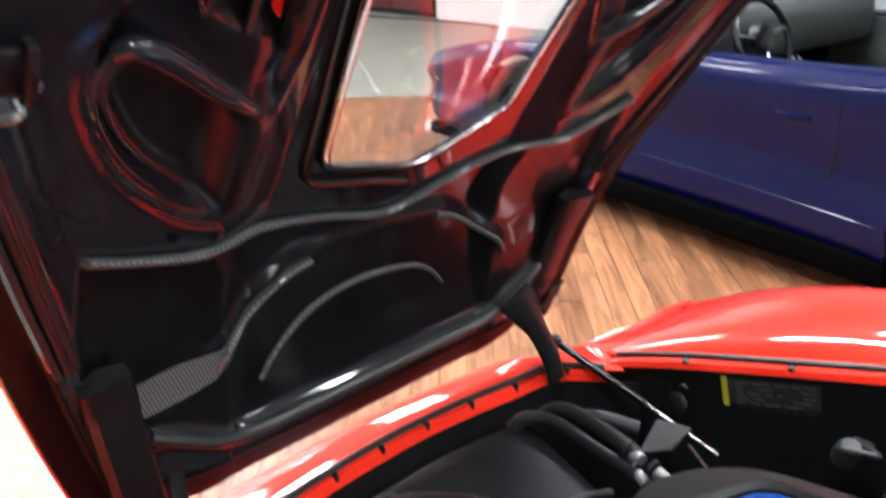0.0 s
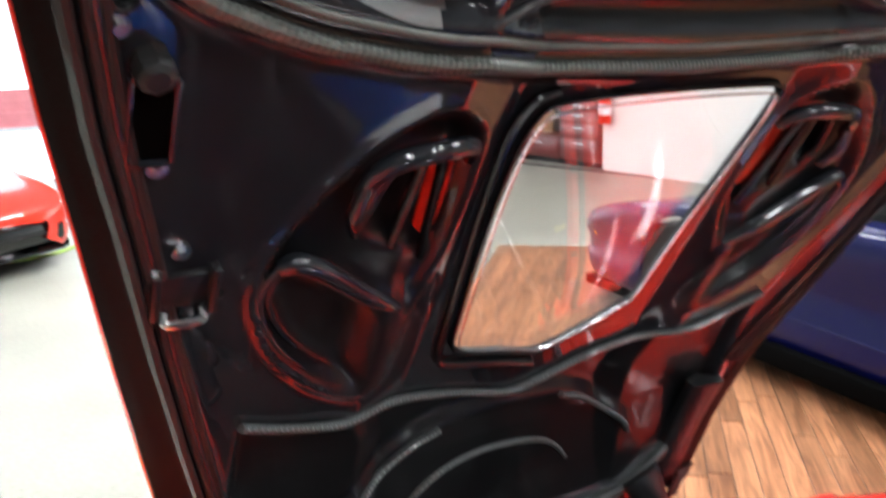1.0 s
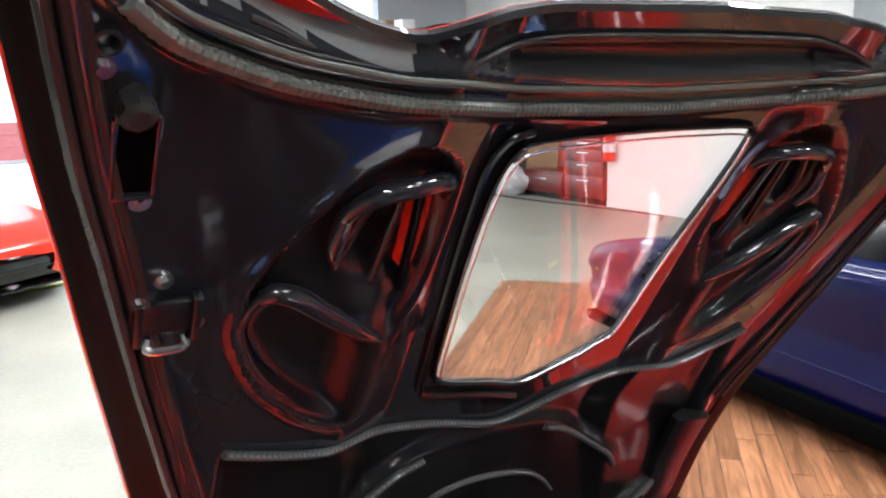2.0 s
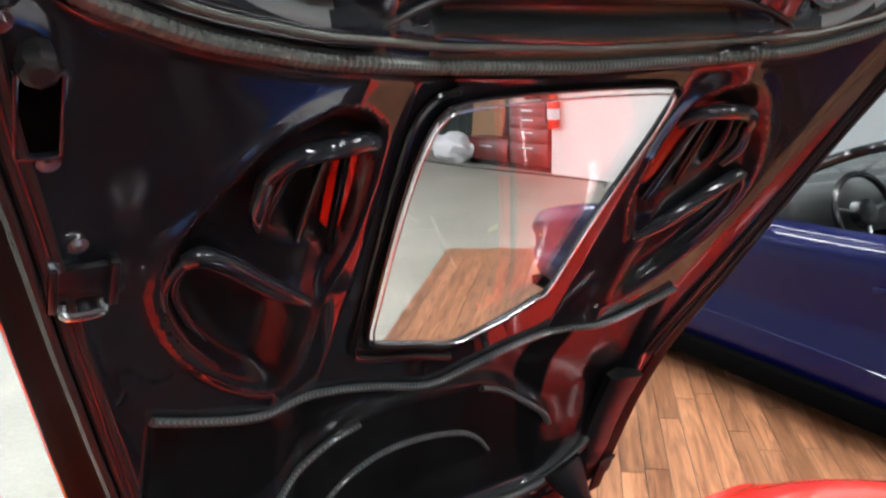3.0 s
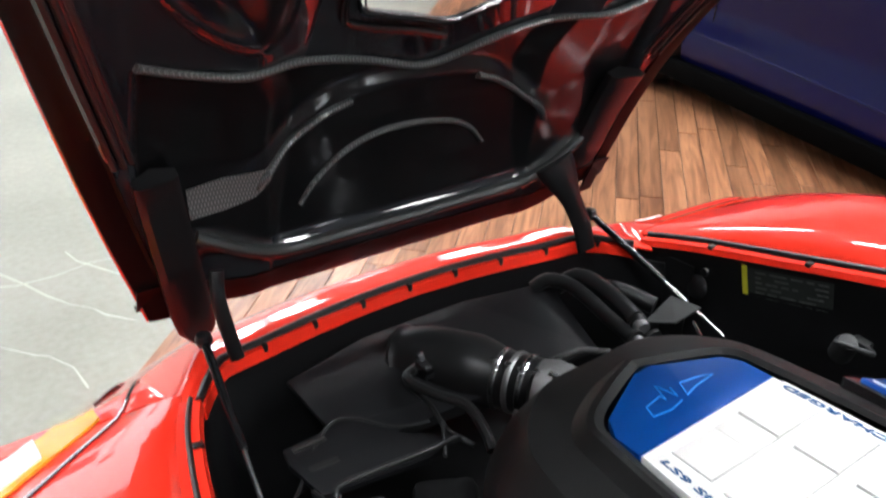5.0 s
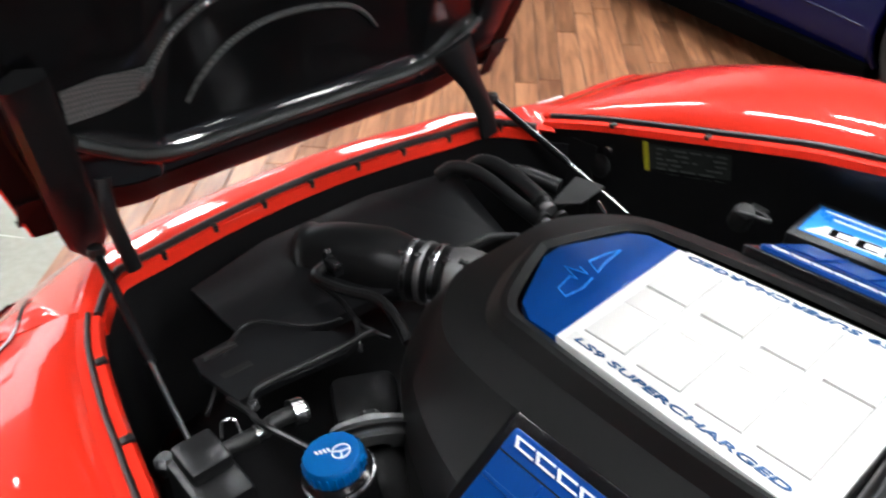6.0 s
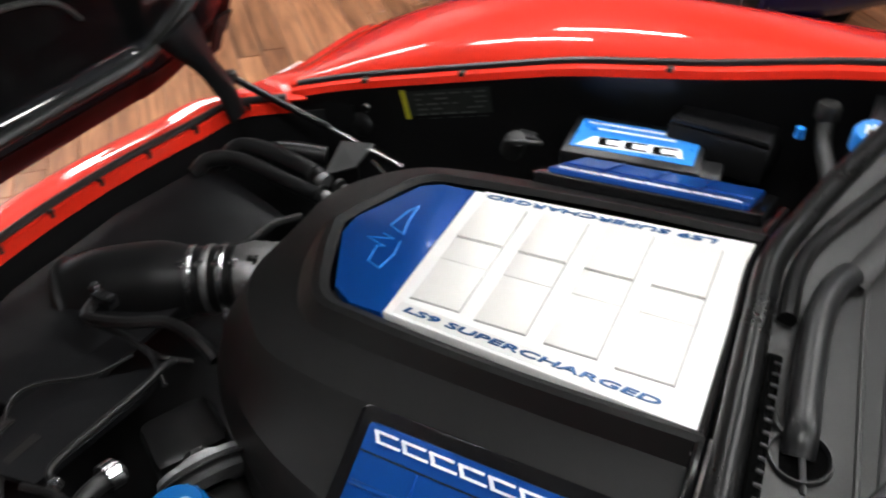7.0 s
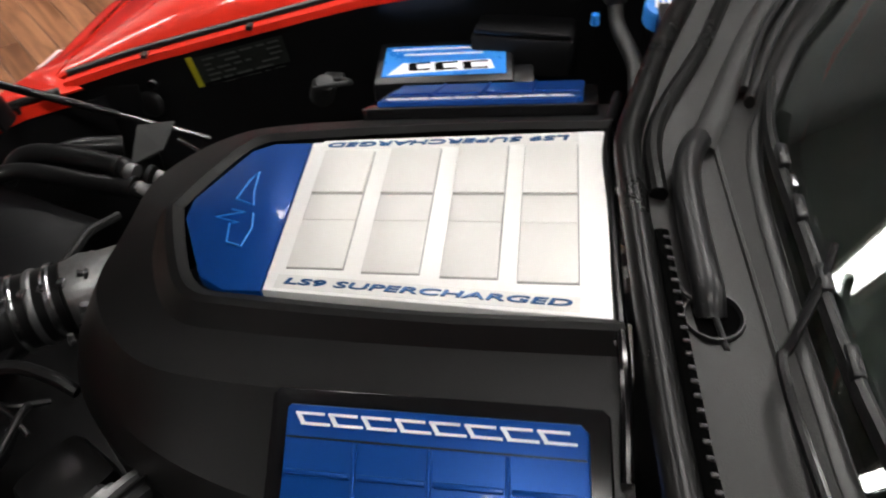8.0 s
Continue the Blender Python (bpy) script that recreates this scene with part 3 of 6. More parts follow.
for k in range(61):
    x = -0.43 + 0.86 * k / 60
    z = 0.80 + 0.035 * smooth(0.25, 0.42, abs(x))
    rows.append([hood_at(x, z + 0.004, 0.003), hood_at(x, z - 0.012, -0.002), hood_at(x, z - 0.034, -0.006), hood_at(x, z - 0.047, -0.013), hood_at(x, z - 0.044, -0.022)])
# front edge in the same red, darkened to paint its shade
part("front_edge", thicken(grid_bm(rows), 0.003), EDGE, hood, "front edge of the red hood, coloured dark for its shade")

# window in the hood, with its rubber frame
loop = [hood_at(x, z, 0.004) for x, z in WIN]
ring = spline(loop, 5, closed=True)
part("window_frame", tube_bm(ring, 0.0045, 10, closed=True, flat=0.6), GLOSS, hood, "gloss black window surround")
part("window_rail", tube_bm(spline([hood_at(x, z, 0.003) for x, z in ((-0.150, 1.522), (-0.174, 1.514), (-0.186, 1.488), (-0.184, 1.43), (-0.178, 1.36), (-0.168, 1.265), (-0.160, 1.205), (-0.140, 1.184), (-0.052, 1.163), (0.012, 1.144))], 6), 0.007, 10, flat=0.8), GLOSS, hood, "gloss black rail beside the window")
# Chrome bead stands in for the bright refraction at the pane's edge.
inner_loop = [hood_at(x * 0.965, 1.335 + (z - 1.335) * 0.965, 0.008) for x, z in WIN]
part("window_edge_glint", tube_bm(spline(inner_loop, 5, closed=True), 0.0016, 6, closed=True), CHROME, hood, "chrome bead painting the bright edge of the hood window")
rows = []
for j in range(33):
    z = 1.10 + (1.56 - 1.10) * j / 32
    row = []
    for i in range(25):
        x = -0.23 + 0.46 * i / 24
        row.append((x, z))
    rows.append(row)
bm = bmesh.new()
vs = [[bm.verts.new(hood_at(x, z, -0.004 - 0.003 * (1 - (x / 0.23) ** 2))) for x, z in r] for r in rows]
for A, B, r0, r1 in zip(vs, vs[1:], rows, rows[1:]):
    for i in range(24):
        bm.faces.new((A[i], A[i + 1], B[i + 1], B[i]))
bmesh.ops.delete(bm, geom=[f for f in bm.faces if not in_poly(f.calc_center_median().x * 0.86, 1.335 + (f.calc_center_median().z - 1.335) * 0.86, WIN)], context="FACES")
pane = part("hood_window", thicken(bm, 0.004), WINDOW, hood, "clear polycarbonate hood window", angle=60)
pane.visible_shadow = False
# tunnel wall between inner panel and outer skin round the window
rows = [spline([hood_at(x, z, off) for x, z in WIN], 5, closed=True) for off in (0.004, 0.0, -0.005)]
part("window_well", grid_bm(rows, closed=True), BLACK, hood)


border_o = spline([hood_at(x * 1.75, 1.335 + (z - 1.335) * (1.42 if z > 1.335 else 1.72), -0.055) for x, z in WIN], 5, closed=True)
border_i = spline([hood_at(x * 1.02, 1.335 + (z - 1.335) * 1.02, -0.007) for x, z in WIN], 5, closed=True)
part("window_border", grid_bm([border_i, border_o], closed=True), BLACK, hood, "black border of the hood window")


def flip(bm):
    bmesh.ops.reverse_faces(bm, faces=bm.faces[:])
    return bm


def left_only(make, name, mat, parent, label="", angle=35):
    bm = make()
    bm.transform(Matrix.Diagonal((-1, 1, 1, 1)))
    part(name, flip(bm), mat, parent, label, angle=angle)


def both(make, name, mat, parent, label="", angle=35):
    for s in (1, -1):
        bm = make()
        if s < 0:
            bm.transform(Matrix.Diagonal((-1, 1, 1, 1)))
            flip(bm)
        part(name, bm, mat, parent, label, angle=angle)


# ribbed weather seal along the rear edge of the hood
def rear_seal(k, off, r, amp):
    xs = np.linspace(-0.545, 0.545, 361)
    return tube_bm([hood_at(x, line_z(CHAN, abs(x)) + k, off) for x in xs], r, 10, flat=0.75, rfun=lambda t: 1.0 + amp * (1 if round(t * 360) % 2 else -1))


part("rear_seal", rear_seal(0.003, 0.009, 0.0085, 0.09), GREYRUBBER, hood, "ribbed grey rubber hood seal")
part("seal_bead", rear_seal(0.021, 0.008, 0.0045, 0.0), GREYRUBBER, hood, "thin grey seal bead")

# lips and slats of the moulded vents beside the window, the same on both sides
def rib_tube(pts, r, off, flat=1.0, n=6, rfun=None):
    return lambda: tube_bm(spline([hood_at(x, z, o) for (x, z), o in zip(pts, off)], n), r, 12, flat=flat, rfun=rfun)


def taper(t):
    return 0.35 + 0.65 * math.sin(math.pi * min(1, max(0, 0.08 + 0.84 * t))) ** 0.5


both(rib_tube(((0.224, 1.458), (0.232, 1.473), (0.252, 1.480), (0.290, 1.479), (0.318, 1.473), (0.336, 1.460), (0.344, 1.440)), 0.0105, (-0.006, 0.0, 0.004, 0.006, 0.004, 0.0, -0.006), rfun=taper), "vent_lip", HOODBLACK, hood, "raised gloss black vent lip")
both(rib_tube(((0.340, 1.452), (0.346, 1.425), (0.338, 1.398)), 0.009, (-0.002, 0.0, -0.006), rfun=taper), "vent_side", HOODBLACK, hood)
both(rib_tube(((0.306, 1.462), (0.318, 1.440), (0.325, 1.412), (0.322, 1.392)), 0.006, (-0.012, -0.014, -0.016, -0.022), rfun=taper), "vent_rim", HOODBLACK, hood)
both(lambda: thicken(grid_bm([[hood_at(x0 + (x1 - x0) * t, 1.352 + 0.110 * t, off) for t in (0, 0.33, 0.67, 1)] for x0, x1, off in ((0.216, 0.222, -0.021), (0.228, 0.238, -0.023), (0.240, 0.252, -0.026), (0.250, 0.264, -0.031))]), 0.002), "vent_panel", RED, hood, "glossy red panel inside the hood vent", 60)
both(lambda: tube_bm([hood_at(0.241, 1.350, -0.014), hood_at(0.257, 1.462, -0.014)], 0.005, 10, flat=1.3), "vent_slat", GLOSS, hood)
both(lambda: tube_bm([hood_at(0.284, 1.366, -0.022), hood_at(0.277, 1.464, -0.018)], 0.006, 10, flat=1.3), "vent_slat", GLOSS, hood)
both(rib_tube(((0.255, 1.291), (0.290, 1.314), (0.324, 1.337), (0.365, 1.367), (0.390, 1.379), (0.406, 1.374)), 0.0125, (-0.010, -0.006, -0.004, -0.002, -0.002, -0.006), rfun=taper), "duct_lip", HOODBLACK, hood, "raised gloss black duct lip")
both(rib_tube(((0.402, 1.377), (0.418, 1.358), (0.420, 1.333), (0.404, 1.297), (0.374, 1.257), (0.325, 1.214), (0.270, 1.187)), 0.0055, (-0.006, -0.004, -0.004, -0.004, -0.006, -0.008, -0.010)), "duct_side", HOODBLACK, hood)
both(rib_tube(((0.392, 1.366), (0.406, 1.352), (0.408, 1.332), (0.393, 1.300), (0.366, 1.264)), 0.0045, (-0.012, -0.011, -0.011, -0.012, -0.016), rfun=taper), "duct_rim", HOODBLACK, hood)
# grey bead round the sunken panel of the rear bulge
part("bulge_bead", tube_bm([hood_at(x, line_z(CREASE, abs(x)), 0.003 - 0.80 * max(0.0, line_z(CREASE, abs(x)) - line_z(CHAN, abs(x)) - 0.034) * smooth(0.27, 0.31, abs(x))) for x in np.linspace(-0.464, 0.464, 90)], 0.0042, 8, flat=0.7), LIPMAT, hood, "thin dull grey bead")
# stiffening ribs in bare carbon
both(rib_tube(VEE, 0.0075, (0.004,) * 7, 0.7, 4), "stiffening_rib", CARBON, hood, "matt grey carbon stiffening rib")
both(rib_tube(((0.107, 1.056), (0.150, 1.041), (0.200, 1.008), (0.235, 0.979), (0.252, 0.955)), 0.0075, (0.002, 0.003, 0.003, 0.002, 0.0), 0.7), "pocket_edge", CARBON, hood)
left_only(lambda: thicken(grid_bm([[hood_at(x, z0 + (z1 - z0) * t, o0 + (o1 - o0) * t) for t in (0, 0.33, 0.67, 1)] for x, z0, z1, o0, o1 in [(x, *[float(np.interp(x, (0.232, 0.255, 0.300, 0.349), q)) for q in ((0.970, 0.945, 0.936, 0.934), (0.983, 0.980, 0.980, 0.974), (0.005, 0.005, 0.005, 0.005), (0.002, -0.002, -0.006, -0.006))]) for x in np.linspace(0.232, 0.349, 20)]]), 0.002), "pocket_ramp", CARBON, hood, "matt woven carbon ramp", 60)
arch = [(-0.180, 0.900), (-0.155, 0.932), (-0.113, 0.967), (-0.058, 0.989), (0.010, 0.992), (0.080, 0.980), (0.118, 0.959), (0.144, 0.930)]
part("arch_rib", tube_bm(spline([hood_at(x, z, 0.001) for x, z in arch], 6), 0.006, 10, flat=0.8, rfun=taper), CARBON, hood, "thin arched carbon rib")
both(rib_tube(((0.0, 0.838), (0.12, 0.838), (0.21, 0.841), (0.27, 0.861), (0.32, 0.890), (0.345, 0.905)), 0.012, (0.010, 0.010, 0.012, 0.012, 0.010, 0.006), 0.8), "front_lip", LIPMAT, hood, "rolled gloss black front lip")


# latch, stop, slot and screws on both sides
def latch_base():
    m = hood_frame(0.499, 1.384, 0.006)
    return merge(box_bm((0.06, 0.035, 0.008), (0, 0, 0), 0.002, m), box_bm((0.008, 0.05, 0.014), (-0.024, 0, 0.004), 0.002, m), box_bm((0.008, 0.05, 0.014), (0.024, 0, 0.004), 0.002, m))


def latch_loop():
    pts = [(-0.016, -0.022, 0.004), (-0.014, -0.028, 0.012), (0.014, -0.028, 0.012), (0.016, -0.022, 0.004)]
    m = hood_frame(0.499, 1.384, 0.006)
    return tube_bm(spline([m @ V(p) for p in pts], 5), 0.004, 8)


left_only(latch_base, "latch_plate", BLACK, hood, "black hood latch plate")
left_only(latch_loop, "latch_loop", CHROME, hood, "bright latch striker loop")
for cx, cz in ((0.469, 1.368), (0.523, 1.399), (0.526, 1.488), (0.557, 1.582), (0.502, 1.416)):
    left_only(lambda cx=cx, cz=cz: lathe_bm([(0, 0.006), (0.0045, 0.006), (0.0045, 0.002), (0.0085, 0.002), (0.0085, -0.004)], hood_frame(cx, cz, 0.003), 12), "screw", CHROME, hood)
left_only(lambda: lathe_bm([(0, 0.028), (0.008, 0.0275), (0.0125, 0.024), (0.0145, 0.017), (0.0135, 0.013), (0.0135, 0.0), (0.013, -0.01)], hood_frame(0.535, 1.560, -0.004), 8), "bump_stop", SIDERUBBER, hood, "grey rubber bump stop")
left_only(lambda: merge(box_bm((0.030, 0.004, 0.012), (0, 0.036, 0.004), 0.001, hood_frame(0.533, 1.524)), box_bm((0.030, 0.004, 0.012), (0, -0.036, 0.004), 0.001, hood_frame(0.533, 1.524)),
                   box_bm((0.004, 0.07, 0.012), (0.015, 0, 0.004), 0.001, hood_frame(0.533, 1.524)), box_bm((0.004, 0.07, 0.012), (-0.015, 0, 0.004), 0.001, hood_frame(0.533, 1.524))), "slot_rim", HOODBLACK, hood)
# Black plate paints the slot's dark depth; the panel is not cut.
left_only(lambda: box_bm((0.028, 0.066, 0.006), (0, 0, 0.003), 0.001, hood_frame(0.533, 1.524)), "slot_shade", VOID, hood, "black plate painted in for the dark of the slot")
left_only(lambda: lathe_bm([(0.007, 0.004), (0.010, 0.003), (0.011, -0.003), (0.006, -0.003), (0.005, 0.0), (0.007, 0.004)], hood_frame(0.554, 1.597, 0.002), 14), "hole_rim", BLACK, hood)


# soft brown-grey seals along the hood's sides
for s in (1, -1):
    for inset, r in ((0.006, 0.0052), (0.018, 0.0042), (0.029, 0.0048)):
        part("side_seal", tube_bm([hood_at(s * (hood_w(z) - inset), z, 0.002) for z in np.linspace(1.05, 1.62, 60)], r, 8, flat=0.8), SIDERUBBER, hood, "brown-grey rubber side seal")


# hinge blocks and arms
def hinge_block(drop=0.30):
    rows = []
    for k in range(13):
        t = k / 12
        z = 1.02 - drop * t
        wd = 0.030 if t < 0.85 else 0.030 * math.sqrt(max(0.05, 1 - ((t - 0.85) / 0.16) ** 2))
        x = 0.395 - 0.045 * t
        rows.append([hood_at(x - wd, z, 0.0), hood_at(x - wd, z, 0.014), hood_at(x - wd * 0.7, z, 0.02), hood_at(x + wd * 0.7, z, 0.02), hood_at(x + wd, z, 0.014), hood_at(x + wd, z, 0.0), hood_at(x, z, -0.01)])
    bm = grid_bm(rows, closed=True)
    bm.faces.new([v for v in bm.verts][:7])
    bm.faces.new([v for v in bm.verts][-7:][::-1])
    bmesh.ops.recalc_face_normals(bm, faces=bm.faces[:])
    return bm


left_block = hinge_block()
left_block.transform(Matrix.Diagonal((-1, 1, 1, 1)))
part("hinge_block", flip(left_block), BLACK, hood, "black hinge cover block")
part("hinge_block", hinge_block(0.17), BLACK, hood, "short black hinge cover block")


def hinge_arm():
    pts = spline([(0.278, 0.728, 0.872), (0.300, 0.706, 0.815), (0.324, 0.692, 0.755), (0.335, 0.684, 0.705)], 6)
    return tube_bm(pts, 0.022, 12, flat=0.45, rfun=lambda t: 1.7 - 0.85 * smooth(0.0, 0.45, t), up=(0, 1, 0.3))


part("hinge_arm", hinge_arm(), BLACK, car, "black steel hood hinge arm")
slim = tube_bm(spline([(-0.328, 0.718, 0.855), (-0.334, 0.706, 0.82), (-0.331, 0.694, 0.775), (-0.324, 0.686, 0.725)], 6), 0.011, 10, flat=0.6, up=(0, 1, 0.3))
part("hinge_arm", slim, BLACK, car, "black steel hood hinge arm")


def strut_body():
    return tube_bm([(0.361, 0.708, 0.756), (0.380, 0.535, 0.699)], 0.0064, 12)


def strut_rod():
    return tube_bm([(0.3795, 0.540, 0.7005), (0.394, 0.410, 0.655)], 0.0036, 10)


for s in (1, -1):
    bm = strut_body()
    rod = strut_rod()
    ball = lathe_bm([(0, 0.012), (0.010, 0.009), (0.013, 0), (0.010, -0.009), (0, -0.012)], pose(0.361, 0.710, 0.757), 12)
    for b in (bm, rod, ball):
        if s < 0:
            b.transform(Matrix.Diagonal((-1, 1, 1, 1)))
            flip(b)
    st = part("gas_strut", bm, GLOSS, car, "slim black gas strut holding the hood")
    part("rod", rod, CHROME, st, "bright steel strut rod")
    part("ball_joint", ball, BLACK, st)

# fenders: lofted from the seal rail over the crown to the flank
RAIL = ((1.00, 0.20, 0.66), (0.655, 0.420, 0.715), (0.56, 0.455, 0.738), (0.43, 0.487, 0.765), (0.20, 0.530, 0.817), (-0.005, 0.560, 0.845), (-0.18, 0.585, 0.878), (-0.45, 0.615, 0.91))



def rail(y):
    ys = [r[0] for r in RAIL][::-1]
    return float(np.interp(y + 0.5 * SOFT, ys, [r[1] for r in RAIL][::-1]).mean()), float(np.interp(y + 0.5 * SOFT, ys, [r[2] for r in RAIL][::-1]).mean())


CROWN_Y = (-0.6, -0.2, 0.0, 0.15, 0.33, 0.52, 0.66, 0.80, 0.97, 1.10, 1.2)
CROWN_Z = (0.875, 0.862, 0.862, 0.856, 0.835, 0.775, 0.705, 0.62, 0.525, 0.42, 0.30)


def crown(y):
    return float(np.interp(y + 1.3 * SOFT, CROWN_Y, CROWN_Z).mean())


def fender_line(y, inset=0.0):
    """Cross-section of the fender at y, from the seal outwards."""
    x0, z0 = rail(max(-0.45, min(0.655, y)))
    x0 += 0.028 - inset
    zc = crown(y)
    z0 -= 0.45 * max(0.0, y - 0.655)
    xo = 0.955 - 0.10 * smooth(0.3, 0.75, y)
    ctrl = [(x0, z0 - 0.012), (x0 + 0.004, z0 + 0.004), (x0 + 0.06, z0 + 0.55 * (zc - z0) + 0.012), (0.74, zc + 0.006), (0.83, zc - 0.022), (xo - 0.03, zc - 0.09), (xo, zc - 0.20), (xo - 0.01, zc - 0.36), (xo - 0.03, 0.18)]
    return spline([(p, 0, q) for p, q in ctrl], 4)


INSET = {1: 0.0, -1: 0.030}
for s in (1, -1):
    bm = thicken(grid_bm([[V((p.x, y, p.z)) for p in fender_line(y, INSET[s])] for y in np.linspace(-0.9, 0.66, 45)]), 0.004)
    if s < 0:
        bm.transform(Matrix.Diagonal((-1, 1, 1, 1)))
        bmesh.ops.reverse_faces(bm, faces=bm.faces[:])
    part("fender", bm, RED, car, "glossy orange-red front fender")


# the nose: from the front rail down to the bumper
def front_rail(x):
    return 0.756 - 0.050 * (abs(x) / 0.36) ** 2 - 0.10 * smooth(0.33, 0.45, abs(x)), 0.700 + 0.012 * smooth(0.25, 0.42, abs(x))


LAST = fender_line(0.66)[4:]


def nose_strip(x):
    a = abs(x)
    if a < 0.445:
        y0, z0 = front_rail(x)
        y0 += 0.012
    else:
        y0 = 0.6625
        z0 = float(np.interp(a, [p.x for p in LAST][:14], [p.z for p in LAST][:14]))
    f = smooth(0.38, 0.56, a)
    nose_y = 1.12 - 0.33 * (a / 0.86) ** 2.4
    ctrl = [(y0, z0), (y0 + 0.030, z0 + 0.004 - 0.020 * f), (y0 + 0.070, z0 - 0.006 - 0.030 * f), (y0 + (nose_y - y0) * 0.52, z0 - 0.086 - 0.044 * f), (nose_y - 0.02, z0 - 0.225 - 0.02 * f), (nose_y + 0.02, z0 - 0.32), (nose_y - 0.02, max(0.2, z0 - 0.45)), (nose_y - 0.1, 0.14)]
    return [V((x, p.x, p.y)) for p in spline([(b, c, 0) for b, c in ctrl], 5)]


nose = grid_bm([nose_strip(-0.85 + 1.70 * k / 84) for k in range(85)])
bmesh.ops.reverse_faces(nose, faces=nose.faces[:])
part("front_bumper", thicken(nose, 0.004), RED, car, "glossy red front bumper and nose")

# red rail strips with black seals and clips
for s in (1, -1):
    line = [V((s * (rail(y)[0] - INSET[s]), y, rail(y)[1])) for y in np.linspace(-0.45, 0.64, 30)]
    seal = tube_bm([p + V((s * (0.020 if s > 0 else 0.015), 0, 0.004)) for p in line], 0.0065 if s > 0 else 0.0035, 8)
    part("fender_seal", seal, RUBBER, car, "black rubber fender seal")
    bm = grid_bm([[p + V((s * (0.014 if s > 0 else 0.031), 0, 0.000)), p + V((s * 0.002, 0, -0.002)), p + V((-s * 0.002, 0, -0.012))] for p in line])
    if s < 0:
        flip(bm)
    part("rail_flange", thicken(bm, 0.002), RED, car, "thin red inner flange")
    rows = []
    for p in line:
        rows.append([p + V((-s * 0.0, 0, -0.008)), p + V((s * 0.02, 0, -0.06)), p + V((s * 0.035, 0, -0.16)), p + V((s * 0.0, 0, -0.32)), p + V((-s * 0.06, 0, -0.45))])
    bm = grid_bm(rows)
    if s < 0:
        flip(bm)
    part("inner_fender", thicken(bm, 0.003), BLACK, car, "black inner fender wall")
    for y in (0.05, 0.36, 0.52):
        x, z = rail(y)
        part("rail_clip", box_bm((0.014, 0.010, 0.008), (s * (x - INSET[s] + 0.004), y, z + 0.001), 0.002), RUBBER, car)
line = [V((x, *front_rail(x))) for x in np.linspace(-0.40, 0.40, 41)]
part("front_flange", thicken(grid_bm([[p + V((0, 0.014, 0.003)), p + V((0, -0.008, 0.001)), p + V((0, -0.013, -0.015))] for p in line]), -0.003), RED, car, "red radiator support strip")
part("front_seal", tube_bm([p + V((0, 0.001, 0.009)) for p in line], 0.0062, 8), RUBBER, car, "black rubber seal along the red strip")
for x in (-0.36, -0.27, -0.18, -0.09, 0.0, 0.09, 0.18, 0.27, 0.36):
    y, z = front_rail(x)
    part("front_clip", box_bm((0.008, 0.014, 0.014), (x, y - 0.006, z + 0.002), 0.002), RUBBER, car)

part("radiator_support", thicken(grid_bm([[p + V((0, -0.011, -0.016)), p + V((0, -0.014, -0.06)), p + V((0, -0.03, -0.30))] for p in [V((x, *front_rail(x))) for x in np.linspace(-0.43, 0.43, 41)]]), 0.003), BLACK, car, "black radiator support")
for s in (1, -1):
    bm = grid_bm([[V((s * x, y, z)) for z in (0.70, 0.6, 0.40)] for x, y in ((0.40, 0.690), (0.428, 0.655), (0.45, 0.60), (0.46, 0.54))])
    part("corner_panel", thicken(bm if s < 0 else flip(bm), 0.003), BLACK, car)

# headlight in the left and right nose corner
def lamp_lens(lower=0):
    cols = []
    for k in range(9):
        x = 0.535 + 0.25 * k / 8
        st = nose_strip(x)
        lo, hi = 2 + lower + 3 * k // 8, 11 + lower + k // 8
        cols.append([st[lo + round((hi - lo) * j / 6)] + V((0, 0.004, 0.006)) for j in range(7)])
    bm = grid_bm(cols)
    return thicken(flip(bm), 0.004)


def lamp_edge(x):
    return float(np.interp(x, (0.44, 0.48, 0.50, 0.54, 0.59, 0.64, 0.75), (0.80, 0.69, 0.65, 0.60, 0.54, 0.48, 0.40)))


def on_nose(x, y, lift):
    if y < 0.662:
        sec = fender_line(y, INSET[-1])
        return V((x, y, float(np.interp(-x, [p.x for p in sec][:20], [p.z for p in sec][:20])) + lift))
    st = nose_strip(x)
    ys = np.array([p.y for p in st])
    k = int(np.argmax(ys)) + 1
    return V((x, y, float(np.interp(y, ys[:k], [p.z for p in st][:k])) + lift))


def lens_patch(x0, x1, d0, d1, lift):
    rows = []
    for x in np.linspace(x0, x1, 15):
        y0 = lamp_edge(x)
        rows.append([on_nose(-x, y0 + d0 + (d1 - d0) * j / 7, lift) for j in range(8)])
    return thicken(grid_bm(rows), 0.003)


lamp = part("headlight", lens_patch(0.520, 0.76, 0.045, 0.15, 0.004), AMBER, car, "amber headlight lens")
# Silver patch laid over the lens paints its overexposed white part.
part("lens_glare", lens_patch(0.600, 0.76, 0.065, 0.15, 0.007), SILVER, lamp, "silver patch over the lens, painting its glare")
part("lens_rim", tube_bm([on_nose(-x, lamp_edge(x), 0.002) for x in np.linspace(0.48, 0.76, 24)], 0.0024, 6), CHROME, lamp, "thin bright lens rim")
part("nose_gap", tube_bm(spline([on_nose(x, y, 0.001) for x, y in ((-0.50, 0.852), (-0.46, 0.838), (-0.437, 0.815), (-0.447, 0.772), (-0.463, 0.728), (-0.48, 0.692))], 6), 0.003, 6), GLOSS, car)
